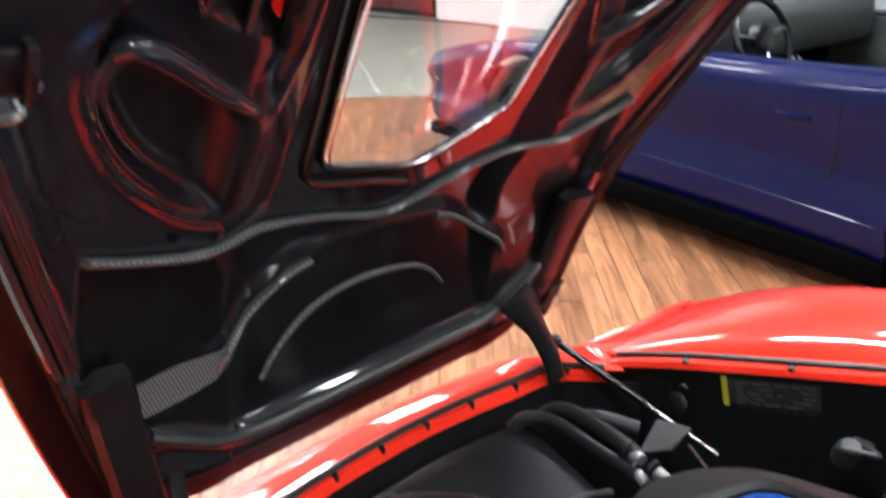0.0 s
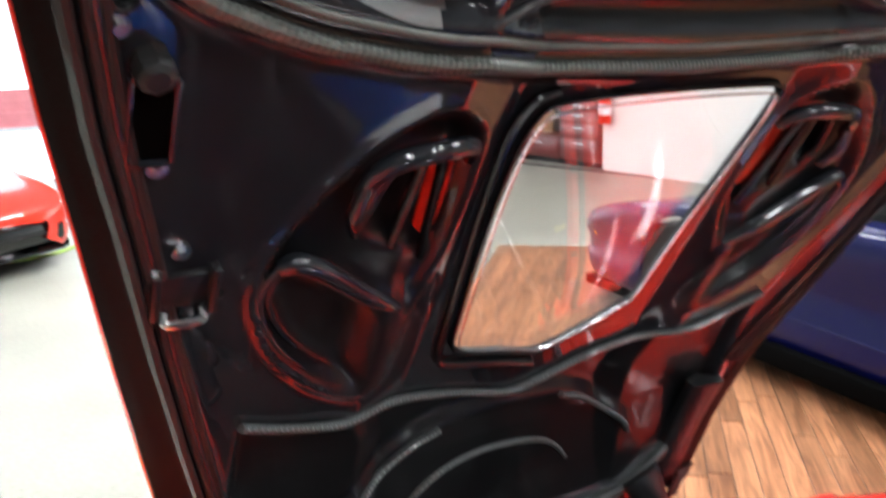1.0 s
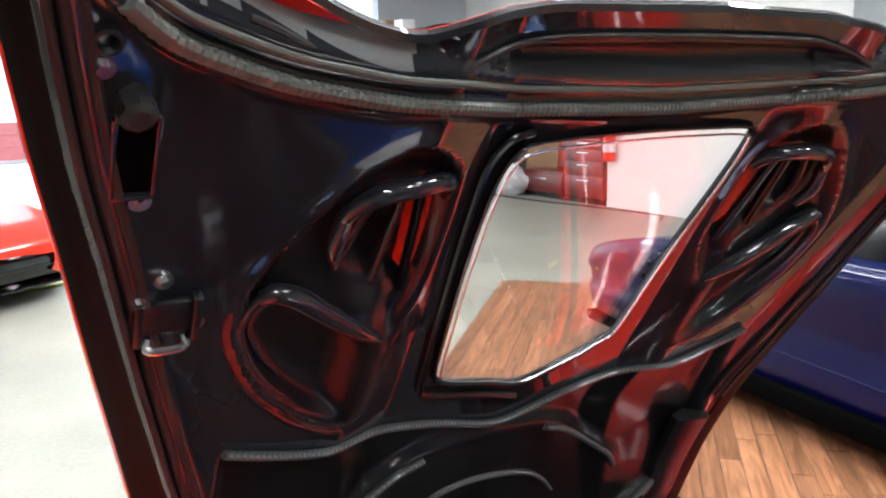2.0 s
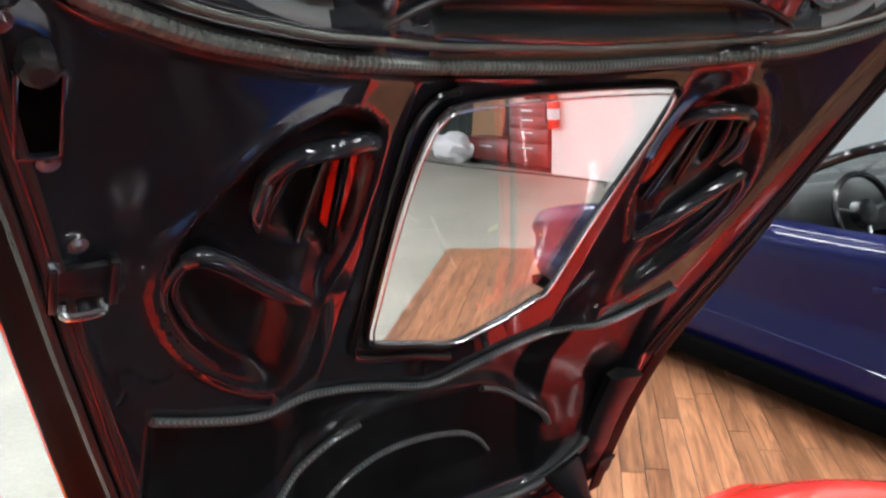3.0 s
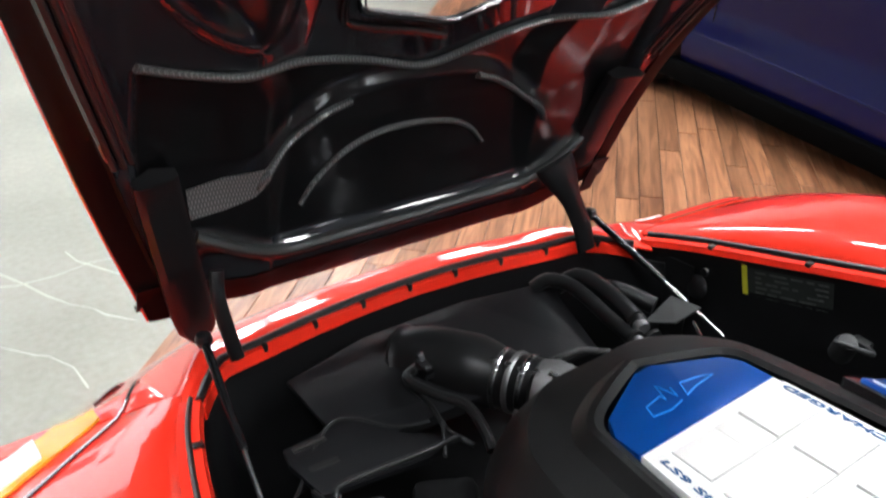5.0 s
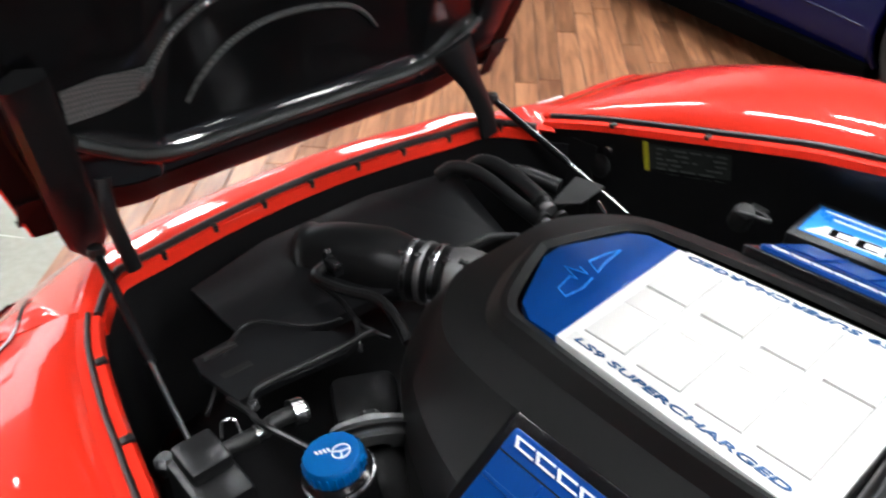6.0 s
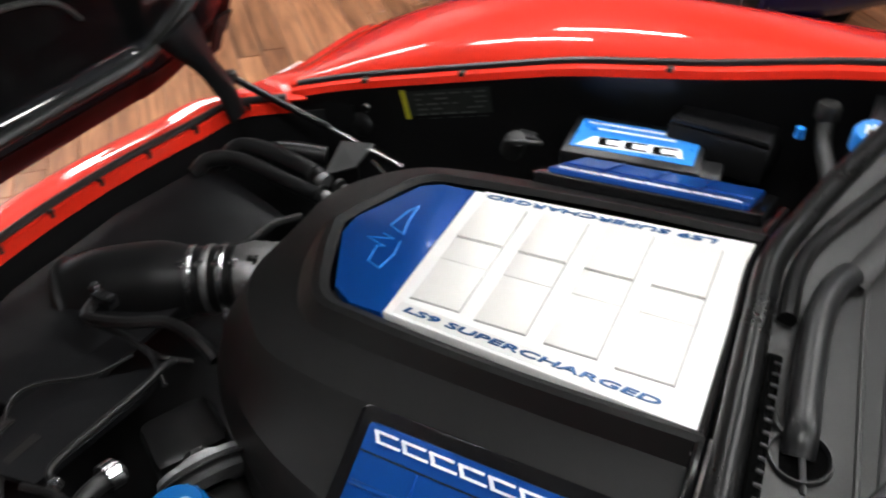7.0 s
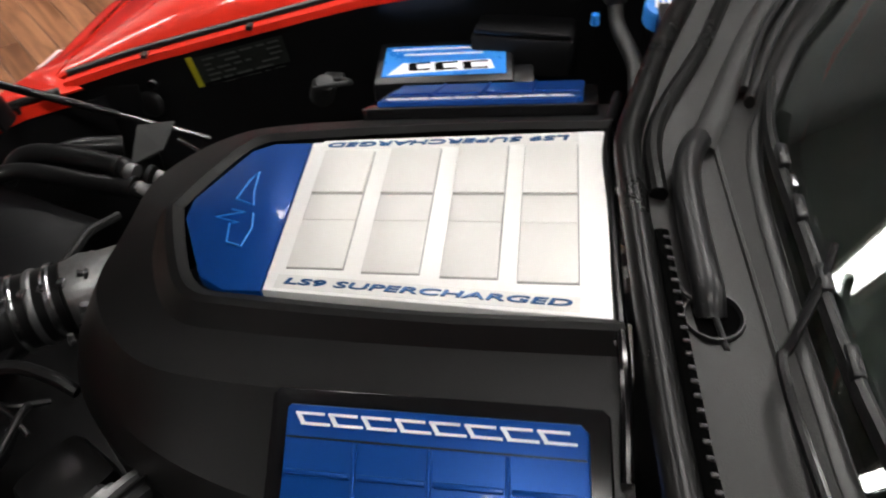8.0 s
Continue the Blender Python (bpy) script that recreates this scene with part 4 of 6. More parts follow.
# Silver instead of amber: the pale highlight of this corner is painted on.
part("headlight", lamp_lens(9), SILVER, car, "headlight lens painted silver like its pale highlight")

# ---- engine bay ----
# The engine sits nose-down and slightly askew in the bay.
ASKEW = Matrix(((1, 0.070, 0, 0), (0.034, 1, 0, 0), (0, 0, 1, 0), (0, 0, 0, 1)))
ENGINE = pose(0.0035, 0.0005, 0.8745, -7.6, -0.6, 0) @ ASKEW


def eng(x, y, z):
    return ENGINE @ V((x, y, z))


part("bay_floor", box_bm((1.0, 1.5, 0.02), (0, 0.05, 0.36)), BLACK, car, "dark underside of the engine bay", smooth=False)
part("firewall", box_bm((1.2, 0.02, 0.45), (0, -0.235, 0.62)), BLACK, car, "black firewall", smooth=False)

LEVELS = (
    (0.000, 0.128, -0.160, (0.117, 0.160), (0.106, 0.214), (0.052, 0.246), 0.267),
    (0.004, 0.136, -0.165, (0.126, 0.165), (0.114, 0.221), (0.057, 0.256), 0.279),
    (0.002, 0.142, -0.166, (0.133, 0.168), (0.120, 0.227), (0.060, 0.265), 0.287),
    (-0.016, 0.153, -0.166, (0.147, 0.172), (0.132, 0.240), (0.068, 0.284), 0.304),
    (-0.030, 0.195, -0.166, (0.190, 0.190), (0.165, 0.280), (0.090, 0.345), 0.350),
    (-0.080, 0.285, -0.166, (0.262, 0.165), (0.208, 0.290), (0.118, 0.378), 0.395),
    (-0.115, 0.345, -0.166, (0.285, 0.175), (0.220, 0.302), (0.128, 0.392), 0.420),
    (-0.220, 0.360, -0.166, (0.295, 0.180), (0.224, 0.306), (0.130, 0.396), 0.424),
)
rows = []
for z, w, yr, a, b, c, yf in LEVELS:
    half = [(w, yr, z), (w, yr + 0.02, z), (w, 0.0, z), (*a, z), (*b, z), (*c, z), (0, yf, z)]
    right = spline(half, 6)
    ring = right + [V((-p.x, p.y, p.z)) for p in reversed(right[:-1])]
    rows.append([ENGINE @ p for p in ring])
bm = grid_bm(rows)
bmesh.ops.recalc_face_normals(bm, faces=bm.faces[:])
cover = part("engine_cover", bm, COVER, car, "satin black plastic engine cover", angle=14)
rows = [[ENGINE @ V((s * w, -0.166, z)) for s in (-1, -0.5, 0, 0.5, 1)] for z, w, *_ in LEVELS]
part("rear_edge", grid_bm(rows), COVER, cover)

# silver plate and its raised grid
P = 0.1225
part("silver_plate", plate_bm([(-0.1300, -0.157), (0.1235, -0.157), (0.1095, 0.1510), (-0.1115, 0.1485)], -0.012, 0.001, 0.002, ENGINE), SILVER, cover, "bright silver painted cover plate", angle=30)
# Grey rims under the panels paint the shade line round each one.
GROOVE = surf("grey_joint_shadow_gap", (0.26, 0.255, 0.25), (0.21, 0.205, 0.20), 9, 0.5)
for y0, y1, xa, xb in ((0.0775, 0.1315, -0.0835, 0.0912), (0.0068, 0.0590, -0.0870, 0.0945), (-0.0622, -0.0128, -0.0897, 0.0985), (-0.1302, -0.0797, -0.0929, 0.0993)):
    part("panel_joint", plate_bm([(xa - 0.0008, y0 - 0.0011), (xb + 0.0006, y0 - 0.0011), (xb + 0.0006, y1 + 0.0004), (xa - 0.0008, y1 + 0.0004)], 0.0, 0.0014, 0.0, ENGINE), GROOVE, cover, "grey rim that paints the shade line round a panel")
    for x0, x1, h in ((xa, -0.0182, 0.0028), (-0.0172, 0.0208, 0.0022), (0.0222, xb, 0.0042)):
        part("panel", plate_bm([(x0, y0), (x1, y0), (x1, y1), (x0, y1)], 0.0, h, 0.0009, ENGINE), SATIN, cover)
hexa = [(-0.1125, 0.1500), (0.1100, 0.1525), (0.1090, 0.195), (0.0965, 0.2185), (0.014, 0.2610), (-0.016, 0.2600), (-0.0965, 0.2165), (-0.1130, 0.187)]
part("blue_panel", plate_bm(hexa, -0.012, 0.0005, 0.002, ENGINE), CAPBLUE, cover, "glossy blue front panel with an embossed outline emblem")
for pts in (((-0.055, 0.188), (-0.050, 0.203), (-0.024, 0.208), (-0.022, 0.199), (-0.014, 0.226), (-0.006, 0.196), (-0.002, 0.212)), ((0.006, 0.194), (0.014, 0.212), (0.044, 0.206), (0.058, 0.199), (0.026, 0.196), (0.004, 0.190)), ((-0.056, 0.186), (-0.03, 0.182), (-0.008, 0.187))):
    part("emblem_line", tube_bm([eng(x, y, 0.001) for x, y in pts], 0.0009, 6), LABELBLUE, cover)
TXT = ENGINE @ pose(0, 0, 0.0018)
for s, xx, lean in ((-1, -0.1076, -3.3), (1, 0.1075, 1.9)):
    sm = ENGINE @ pose(xx, 0.003, 0, 0, 0, lean)
    part("strip", plate_bm([(-0.0085, -0.135), (0.0085, -0.135), (0.0085, 0.135), (-0.0085, 0.135)], 0.0, 0.0012, 0.0, sm), SATIN, cover)
    m = TXT @ pose(xx, 0.003, 0, 0, 0, lean + 90 * s)
    part("lettering", word_bm("LS9 SUPERCHARGED", 0.0102, m, 0.0006, 0.18, 2.72, 0.0001), BLUEINK, cover, "dark blue raised lettering")

# blue rail covers on both flanks; slanted white bars stand for the name
for s in (-1, 1):
    tilt = math.degrees(math.atan2(0.07, 0.15))
    base = ENGINE @ Matrix.Translation((s * 0.212, -0.0165, -0.027)) @ pose(0, 0, 0, 0, s * tilt, 0)
    L, W = 0.238, 0.150
    fr = [(-s * 0.014, -L / 2 - 0.010), (-s * 0.008, -L / 2 - 0.016), (s * (W + 0.01), -L / 2 - 0.016), (s * (W + 0.01), L / 2 + 0.016), (-s * 0.008, L / 2 + 0.016), (-s * 0.014, L / 2 + 0.010)]
    part("rail_surround", plate_bm(fr, -0.03, 0.003, 0.003, base), GLOSS, cover, "gloss black surround")
    pl = [(0.0, -L / 2 + 0.006), (s * 0.006, -L / 2), (s * W, -L / 2), (s * W, L / 2), (s * 0.003, L / 2), (0.0, L / 2 - 0.003)]
    part("rail_cover", plate_bm(pl, -0.005, 0.009, 0.003, base), CAPBLUE, cover, "glossy blue rail cover")
    part("rail_groove", plate_bm([(s * 0.0255, -L / 2 + 0.002), (s * 0.027, -L / 2 + 0.002), (s * 0.027, L / 2 - 0.002), (s * 0.0255, L / 2 - 0.002)], 0.008, 0.0096, 0, base), BLACK, cover)
    for k in (1, 2, 3):
        part("rail_rib", box_bm((0.115, 0.0034, 0.004), (s * 0.0855, L / 2 - L * k / 4, 0.0095), 0.0012, base), CAPBLUE, cover)
    for k in range(4):
        part("rail_crease", box_bm((0.0045, L / 4 - 0.006, 0.003), (s * 0.053, L / 2 - L * (k + 0.5) / 4, 0.0092), 0.0013, base), CAPBLUE, cover)
    step = L * 0.92 / 8
    for k in range(8):
        y = L * 0.46 - step * (k + 0.5)
        hw = step * 0.44
        for dx in (0.0075, 0.0155):
            sl = 0.005 * (0.0115 - dx) / 0.008 * -s
            part("name_bar", plate_bm([(s * (dx - 0.0011), y - hw + sl), (s * (dx + 0.0011), y - hw + sl), (s * (dx + 0.0011), y + hw + sl), (s * (dx - 0.0011), y + hw + sl)], 0.0085, 0.0102, 0.0, base), WHITEINK, cover)
        part("name_bar", plate_bm([(s * 0.0075, y + hw - 0.004 - s * 0.0025), (s * 0.0075, y + hw - s * 0.0025), (s * 0.0155, y + hw + s * 0.0025), (s * 0.0155, y + hw - 0.004 + s * 0.0025)], 0.0085, 0.0101, 0.0, base), WHITEINK, cover)

# control module with a printed blue lid
mod_m = pose(0.482, 0.065, 0.752, -2, 1, 5.5)
module = part("control_module", box_bm((0.120, 0.198, 0.045), (0, 0, -0.022), 0.006, mod_m), BLACK, car, "black control module with a printed blue lid label")
part("lid_label", box_bm((0.086, 0.176, 0.001), (0, 0, 0.0008), 0, mod_m), LABELBLUE, module, "bright blue printed label")
part("lid_print", plate_bm([(-0.040, 0.080), (-0.008, 0.060), (-0.004, -0.066), (-0.030, -0.072), (-0.036, 0.045)], 0.0014, 0.0020, 0, mod_m), WHITEINK, module)
for a, b in ((0.050, 0.020), (0.012, -0.020), (-0.028, -0.062)):
    part("lid_mark", plate_bm([(-0.031, a), (-0.011, a + 0.002), (-0.009, a - 0.010), (-0.029, a - 0.012)], 0.0019, 0.0024, 0, mod_m), GLOSS, module)
    part("lid_mark", plate_bm([(-0.013, a), (-0.009, a), (-0.007, b), (-0.011, b)], 0.0019, 0.0024, 0, mod_m), GLOSS, module)
    part("lid_mark", plate_bm([(-0.031, a - 0.006), (-0.027, a - 0.006), (-0.025, b), (-0.029, b)], 0.0019, 0.0024, 0, mod_m), GLOSS, module)
for xx, l0, l1 in ((0.014, -0.055, 0.06), (0.030, -0.072, 0.078)):
    part("lid_line", plate_bm([(xx, l0), (xx + 0.005, l0), (xx + 0.005, l1), (xx, l1)], 0.0014, 0.0018, 0, mod_m), WHITEINK, module)
for k in range(3):
    part("module_wire", tube_bm(spline([mod_m @ V((-0.05 + 0.012 * k, -0.10, -0.02)), mod_m @ V((-0.06 + 0.01 * k, -0.15, -0.03 - 0.01 * k)), V((0.40 - 0.01 * k, -0.125 - 0.01 * k, 0.745))], 6), 0.003, 6), RUBBER, module)
part("module_plug", box_bm((0.05, 0.03, 0.03), (-0.03, -0.112, -0.022), 0.004, mod_m), BLACK, module)

# sticker on the inner fender
def on_fender(y, dz, off=0.004):
    x, z = rail(y)
    return V((x + 0.02 * (dz / 0.06) - off, y, z - 0.008 - dz))


lab = grid_bm([[on_fender(y, d) for d in (0.016, 0.050, 0.090)] for y in np.linspace(0.455, 0.315, 6)])
sticker = part("sticker", lab, surf("dark_sticker", (0.03, 0.033, 0.03), (0.02, 0.023, 0.021), 30, 0.4), car, "dark printed sticker with a yellow edge")
part("sticker_edge", grid_bm([[on_fender(y, d, 0.005) for d in (0.012, 0.050, 0.092)] for y in (0.462, 0.453)]), YELLOW, sticker, "yellow edge bar")
INKGREY = surf("grey_print", (0.14, 0.15, 0.14), (0.10, 0.11, 0.10), 60, 0.5)
prng = random.Random(11)
for r in range(6):
    d = 0.022 + 0.011 * r
    y = 0.44
    while y > 0.33:
        ln = prng.uniform(0.008, 0.03)
        if prng.random() < 0.8:
            part("print_bar", grid_bm([[on_fender(yy, d + q, 0.0052) for q in (0.0, 0.0035)] for yy in (y, max(0.322, y - ln))]), INKGREY, sticker)
        y -= ln + 0.006
part("grommet", lathe_bm([(0.0, 0.006), (0.014, 0.006), (0.020, 0.003), (0.022, 0.0), (0.020, -0.004)], pose(0.462, 0.530, 0.664, 0, -80, 0), 20), RUBBER, car, "round black rubber grommet")
part("wall_plug", lathe_bm([(0.0, 0.003), (0.007, 0.003), (0.009, 0.0), (0.009, -0.004)], pose(0.452, 0.512, 0.706, 0, -80, 0), 14), GLOSS, car)

# radiator cover: two stepped panels with a seam, and the shadow gap to the red strip
def sheet(pts, d=0.004):
    bm = bmesh.new()
    bm.faces.new([bm.verts.new(p) for p in pts])
    bm.normal_update()
    if bm.faces[:][0].normal.z < 0:
        bmesh.ops.reverse_faces(bm, faces=bm.faces[:])
    return thicken(bm, d)


PANEL = surf("dull_black_panel", (0.0062, 0.0064, 0.0074), (0.0045, 0.0047, 0.0055), 7, 0.4, 0.55, bump=0.2, bscale=500, spec=0.24)
part("radiator_cover", sheet([(-0.263, 0.664, 0.672), (-0.12, 0.700, 0.672), (0.08, 0.702, 0.672), (0.24, 0.672, 0.672), (0.20, 0.50, 0.652), (-0.183, 0.49, 0.668), (-0.256, 0.543, 0.668)], 0.006), PANEL, car, "dull black plastic radiator cover", smooth=False)
lower = part("shroud_panel", sheet([(-0.328, 0.535, 0.672), (-0.256, 0.540, 0.672), (-0.183, 0.487, 0.672), (-0.125, 0.430, 0.672), (-0.175, 0.418, 0.674), (-0.323, 0.428, 0.680), (-0.335, 0.50, 0.678)], 0.008), PANEL, car, "dull black shroud panel with a pale label", smooth=False)
part("shroud_label", box_bm((0.052, 0.011, 0.001), (0, 0, 0), 0, pose(-0.302, 0.478, 0.6775, -2, 0, -1)), COWL, lower, "pale grey label strip")
part("shroud_rib", box_bm((0.046, 0.008, 0.004), (-0.311, 0.487, 0.711), 0.0018, None), SIDERUBBER, car, "raised grey rib on the shroud")
part("coolant_pipe", tube_bm(spline([(-0.318, 0.405, 0.688), (-0.306, 0.413, 0.700), (-0.245, 0.409, 0.702), (-0.183, 0.405, 0.702), (-0.15, 0.409, 0.699), (-0.13, 0.413, 0.690)], 6), 0.0042, 12), DARK, car, "thin dark metal coolant pipe")
part("pipe_joint", lathe_bm([(0, 0.008), (0.006, 0.007), (0.009, 0.0), (0.006, -0.008), (0, -0.009)], pose(-0.318, 0.402, 0.688), 12), CHROME, car)

# intake duct, clamps and throttle body
duct_line = spline([(-0.072, 0.645, 0.640), (-0.050, 0.612, 0.655), (-0.018, 0.562, 0.662), (0.014, 0.507, 0.665), (0.040, 0.455, 0.670)], 8)
duct = part("intake_duct", tube_bm(duct_line, 0.056, 28, rfun=lambda t: 1.0 + 0.10 * max(0.0, 1 - abs(t - 0.06) / 0.05) - 0.20 * smooth(0.55, 0.8, t)), DEEP, car, "smooth black rubber intake duct")
for i, r, mt in ((18, 0.0545, CHROME), (21, 0.050, RUBBER), (24, 0.0485, CHROME), (27, 0.0475, ALLOY), (30, 0.0485, CHROME)):
    p, q = duct_line[i], duct_line[i + 1]
    t = (q - p).normalized()
    part("hose_clamp", tube_bm([p - t * 0.004, p - t * 0.002, p + t * 0.003, p + t * 0.005], r, 28, rfun=lambda u: 1.0 if 0.1 < u < 0.9 else 0.97), mt, duct, "band clamp round the duct")
    part("clamp_screw", box_bm((0.012, 0.009, 0.009), (0, 0, 0), 0.002, Matrix.Translation(p + V((-0.010, -0.022, 0.043)))), CHROME, duct)
thr = part("throttle_body", tube_bm([V((0.040, 0.455, 0.670)), V((0.052, 0.435, 0.671)), V((0.062, 0.42, 0.672)), V((0.085, 0.38, 0.674))], 0.046, 24, rfun=lambda t: 1.06 if 0.2 < t < 0.6 else 0.96), ALLOY, car, "cast alloy throttle body")
for a in (0.5, 1.9, 3.6):
    part("bolt", lathe_bm([(0, 0.008), (0.005, 0.008), (0.005, 0.0), (0.008, 0.0), (0.008, -0.004)], Matrix.Translation((0.052 + 0.042 * math.cos(a), 0.432 + 0.02 * math.cos(a), 0.671 + 0.044 * math.sin(a))) @ pose(0, 0, 0, -60, 0, 30), 6), CHROME, thr)
for px, py, sz, yaw in ((0.020, 0.456, 0.026, 30), (0.050, 0.438, 0.022, 10), (0.000, 0.412, 0.028, 35), (-0.040, 0.410, 0.016, 50), (0.090, 0.446, 0.018, 20)):
    part("fitting", merge(box_bm((sz * 0.7, sz * 0.45, sz * 0.5), (0, 0, 0), sz * 0.12, pose(px, py, 0.688, 12, 8, yaw)), lathe_bm([(0, sz * 0.5), (sz * 0.2, sz * 0.45), (sz * 0.25, 0)], pose(px, py, 0.69, 12, 8, yaw), 12)), ALLOY, car, "bright cast fitting")
part("throttle_hose", tube_bm(spline([(-0.02, 0.395, 0.70), (-0.035, 0.388, 0.680), (-0.05, 0.385, 0.65)], 5), 0.012, 12), RUBBER, car)

# sensor plug and cables by the duct
plug = part("sensor_plug", merge(box_bm((0.018, 0.030, 0.018), (-0.100, 0.545, 0.705), 0.003), box_bm((0.012, 0.012, 0.012), (-0.094, 0.566, 0.708), 0.002)), GLOSS, car, "black sensor plug with bright clips")
for px, py in ((-0.094, 0.566), (-0.103, 0.531)):
    part("clip", box_bm((0.009, 0.006, 0.005), (px, py, 0.716), 0.001), CHROME, plug)
for pts, r in (([(-0.102, 0.560, 0.700), (-0.128, 0.548, 0.698), (-0.118, 0.498, 0.702), (-0.096, 0.448, 0.706), (-0.100, 0.400, 0.700), (-0.108, 0.370, 0.69)], 0.0075),
               ([(-0.130, 0.552, 0.69), (-0.122, 0.505, 0.684), (-0.132, 0.452, 0.688), (-0.133, 0.425, 0.69), (-0.115, 0.40, 0.68)], 0.004),
               ([(-0.132, 0.450, 0.690), (-0.150, 0.420, 0.700), (-0.165, 0.395, 0.69)], 0.003),
               ([(-0.36, 0.44, 0.67), (-0.25, 0.546, 0.676), (-0.183, 0.490, 0.678), (-0.14, 0.47, 0.68)], 0.0025)):
    part("cable", tube_bm(spline(pts, 7), r, 9), RUBBER, car, "black rubber cable")
part("braided_cable", tube_bm(spline([(0.07, 0.480, 0.686), (0.105, 0.472, 0.692), (0.137, 0.470, 0.690), (0.18, 0.455, 0.68)], 6), 0.006, 8), DARK, car, "braided dark cable")

# hoses and bracket at the far front corner
for pts, r in (([(0.205, 0.672, 0.672), (0.226, 0.656, 0.690), (0.244, 0.612, 0.692), (0.236, 0.522, 0.688), (0.230, 0.440, 0.680), (0.22, 0.40, 0.66)], 0.0125),
               ([(0.240, 0.650, 0.675), (0.268, 0.628, 0.698), (0.272, 0.572, 0.702), (0.258, 0.485, 0.700), (0.25, 0.465, 0.698)], 0.0145),
               ([(0.29, 0.64, 0.66), (0.34, 0.60, 0.66), (0.37, 0.54, 0.65)], 0.016)):
    part("hose", tube_bm(spline(pts, 7), r, 12), DEEP, car, "thick black rubber hose")
for p, r in (((0.252, 0.472, 0.700), 0.0125), ((0.246, 0.424, 0.694), 0.011), ((0.232, 0.448, 0.684), 0.0115)):
    part("hose_clamp", tube_bm([V(p) + V((0.002, 0.012, 0.002)), V(p) + V((0.001, 0.006, 0.001))], r + 0.0035, 14), DARK, car, "dark band clamp")
    part("hose_fitting", tube_bm([V(p), V(p) + V((-0.004, -0.018, -0.003))], r, 14), ALLOY, car, "bright alloy hose fitting")
part("fitting_tip", tube_bm([(0.246, 0.41, 0.692), (0.25, 0.385, 0.69)], 0.006, 10), CHROME, car)
part("bracket", thicken(sheet([(0.266, 0.470, 0.696), (0.356, 0.498, 0.699), (0.367, 0.444, 0.702), (0.298, 0.436, 0.702)], 0.003), 0.001), surf("grey_bracket", (0.030, 0.030, 0.030), (0.022, 0.022, 0.022), 9, 0.6, 0.7, spec=0.2), car, "grey painted steel bracket", smooth=False)
part("bracket_rod", tube_bm([(0.330, 0.425, 0.697), (0.306, 0.378, 0.690)], 0.0035, 8), CHROME, car)
sensor = part("sensor", merge(lathe_bm([(0, 0.02), (0.014, 0.018), (0.018, 0.008), (0.018, -0.02)], pose(0.448, 0.242, 0.715, 20, -20, 0), 16), box_bm((0.02, 0.03, 0.015), (0.47, 0.23, 0.72), 0.004)), DARK, car, "small dark metal sensor")
part("sensor_wire", tube_bm(spline([(0.435, 0.25, 0.725), (0.43, 0.22, 0.735), (0.45, 0.20, 0.728), (0.47, 0.225, 0.722)], 6), 0.004, 8), RUBBER, sensor)

# near front corner: black tank, hose with spring clip, reservoir, pulley
tank = part("washer_tank", merge(box_bm((0.060, 0.085, 0.10), (-0.420, 0.305, 0.690), 0.008), box_bm((0.046, 0.05, 0.02), (-0.418, 0.322, 0.748), 0.005)), BLACK, car, "black plastic tank beside the strut")
part("bolt", lathe_bm([(0, 0.010), (0.007, 0.010), (0.007, 0.002), (0.012, 0.002), (0.012, -0.003), (0.006, -0.02)], pose(-0.442, 0.366, 0.718, 5, 5, 0), 10), CHROME, car, "bright hex bolt")
part("side_hose", tube_bm(spline([(-0.385, 0.362, 0.690), (-0.360, 0.356, 0.697), (-0.337, 0.352, 0.700), (-0.315, 0.354, 0.702), (-0.290, 0.352, 0.700), (-0.276, 0.349, 0.698)], 6), 0.0100, 12), DARK, car, "dark coolant hose with bright clamps")
for p, q, r in (((-0.342, 0.353, 0.699), (-0.334, 0.352, 0.700), 0.0112), ((-0.296, 0.353, 0.701), (-0.282, 0.351, 0.699), 0.0165)):
    part("hose_band", tube_bm([V(p), V(q)], r, 16), CHROME, car, "bright band clamp")
part("spring_clip", tube_bm(spline([(-0.374, 0.372, 0.700), (-0.368, 0.378, 0.716), (-0.356, 0.374, 0.716), (-0.354, 0.364, 0.700)], 5), 0.002, 6), CHROME, car, "bright spring clip")
part("cable", tube_bm(spline([(-0.335, 0.43, 0.69), (-0.328, 0.39, 0.694), (-0.336, 0.352, 0.716), (-0.318, 0.31, 0.710), (-0.30, 0.275, 0.70)], 6), 0.004, 8), RUBBER, car)
part("side_casing", box_bm((0.085, 0.075, 0.05), (0, 0, 0), 0.014, pose(-0.185, 0.360, 0.635, 6, -4, -30)), DEEP, car, "dull black casing")
cap_m = pose(-0.333, 0.209, 0.785, -10, -8, 0)
res = part("reservoir", lathe_bm([(0.026, -0.11), (0.032, -0.10), (0.034, -0.04), (0.036, -0.016), (0.032, -0.012), (0.02, -0.010)], cap_m, 28), GLOSS, car, "black fluid reservoir with a blue cap")
part("cap", lathe_bm([(0.029, -0.014), (0.0305, -0.010), (0.0305, 0.003), (0.028, 0.007), (0.0, 0.0075)], cap_m, 36), CAPCYAN, res, "glossy blue screw cap")
for a in range(24):
    q = 2 * math.pi * a / 24
    part("grip", box_bm((0.0022, 0.003, 0.013), (0.0305 * math.cos(q), 0.0305 * math.sin(q), -0.004), 0.0007, cap_m), CAPCYAN, res)
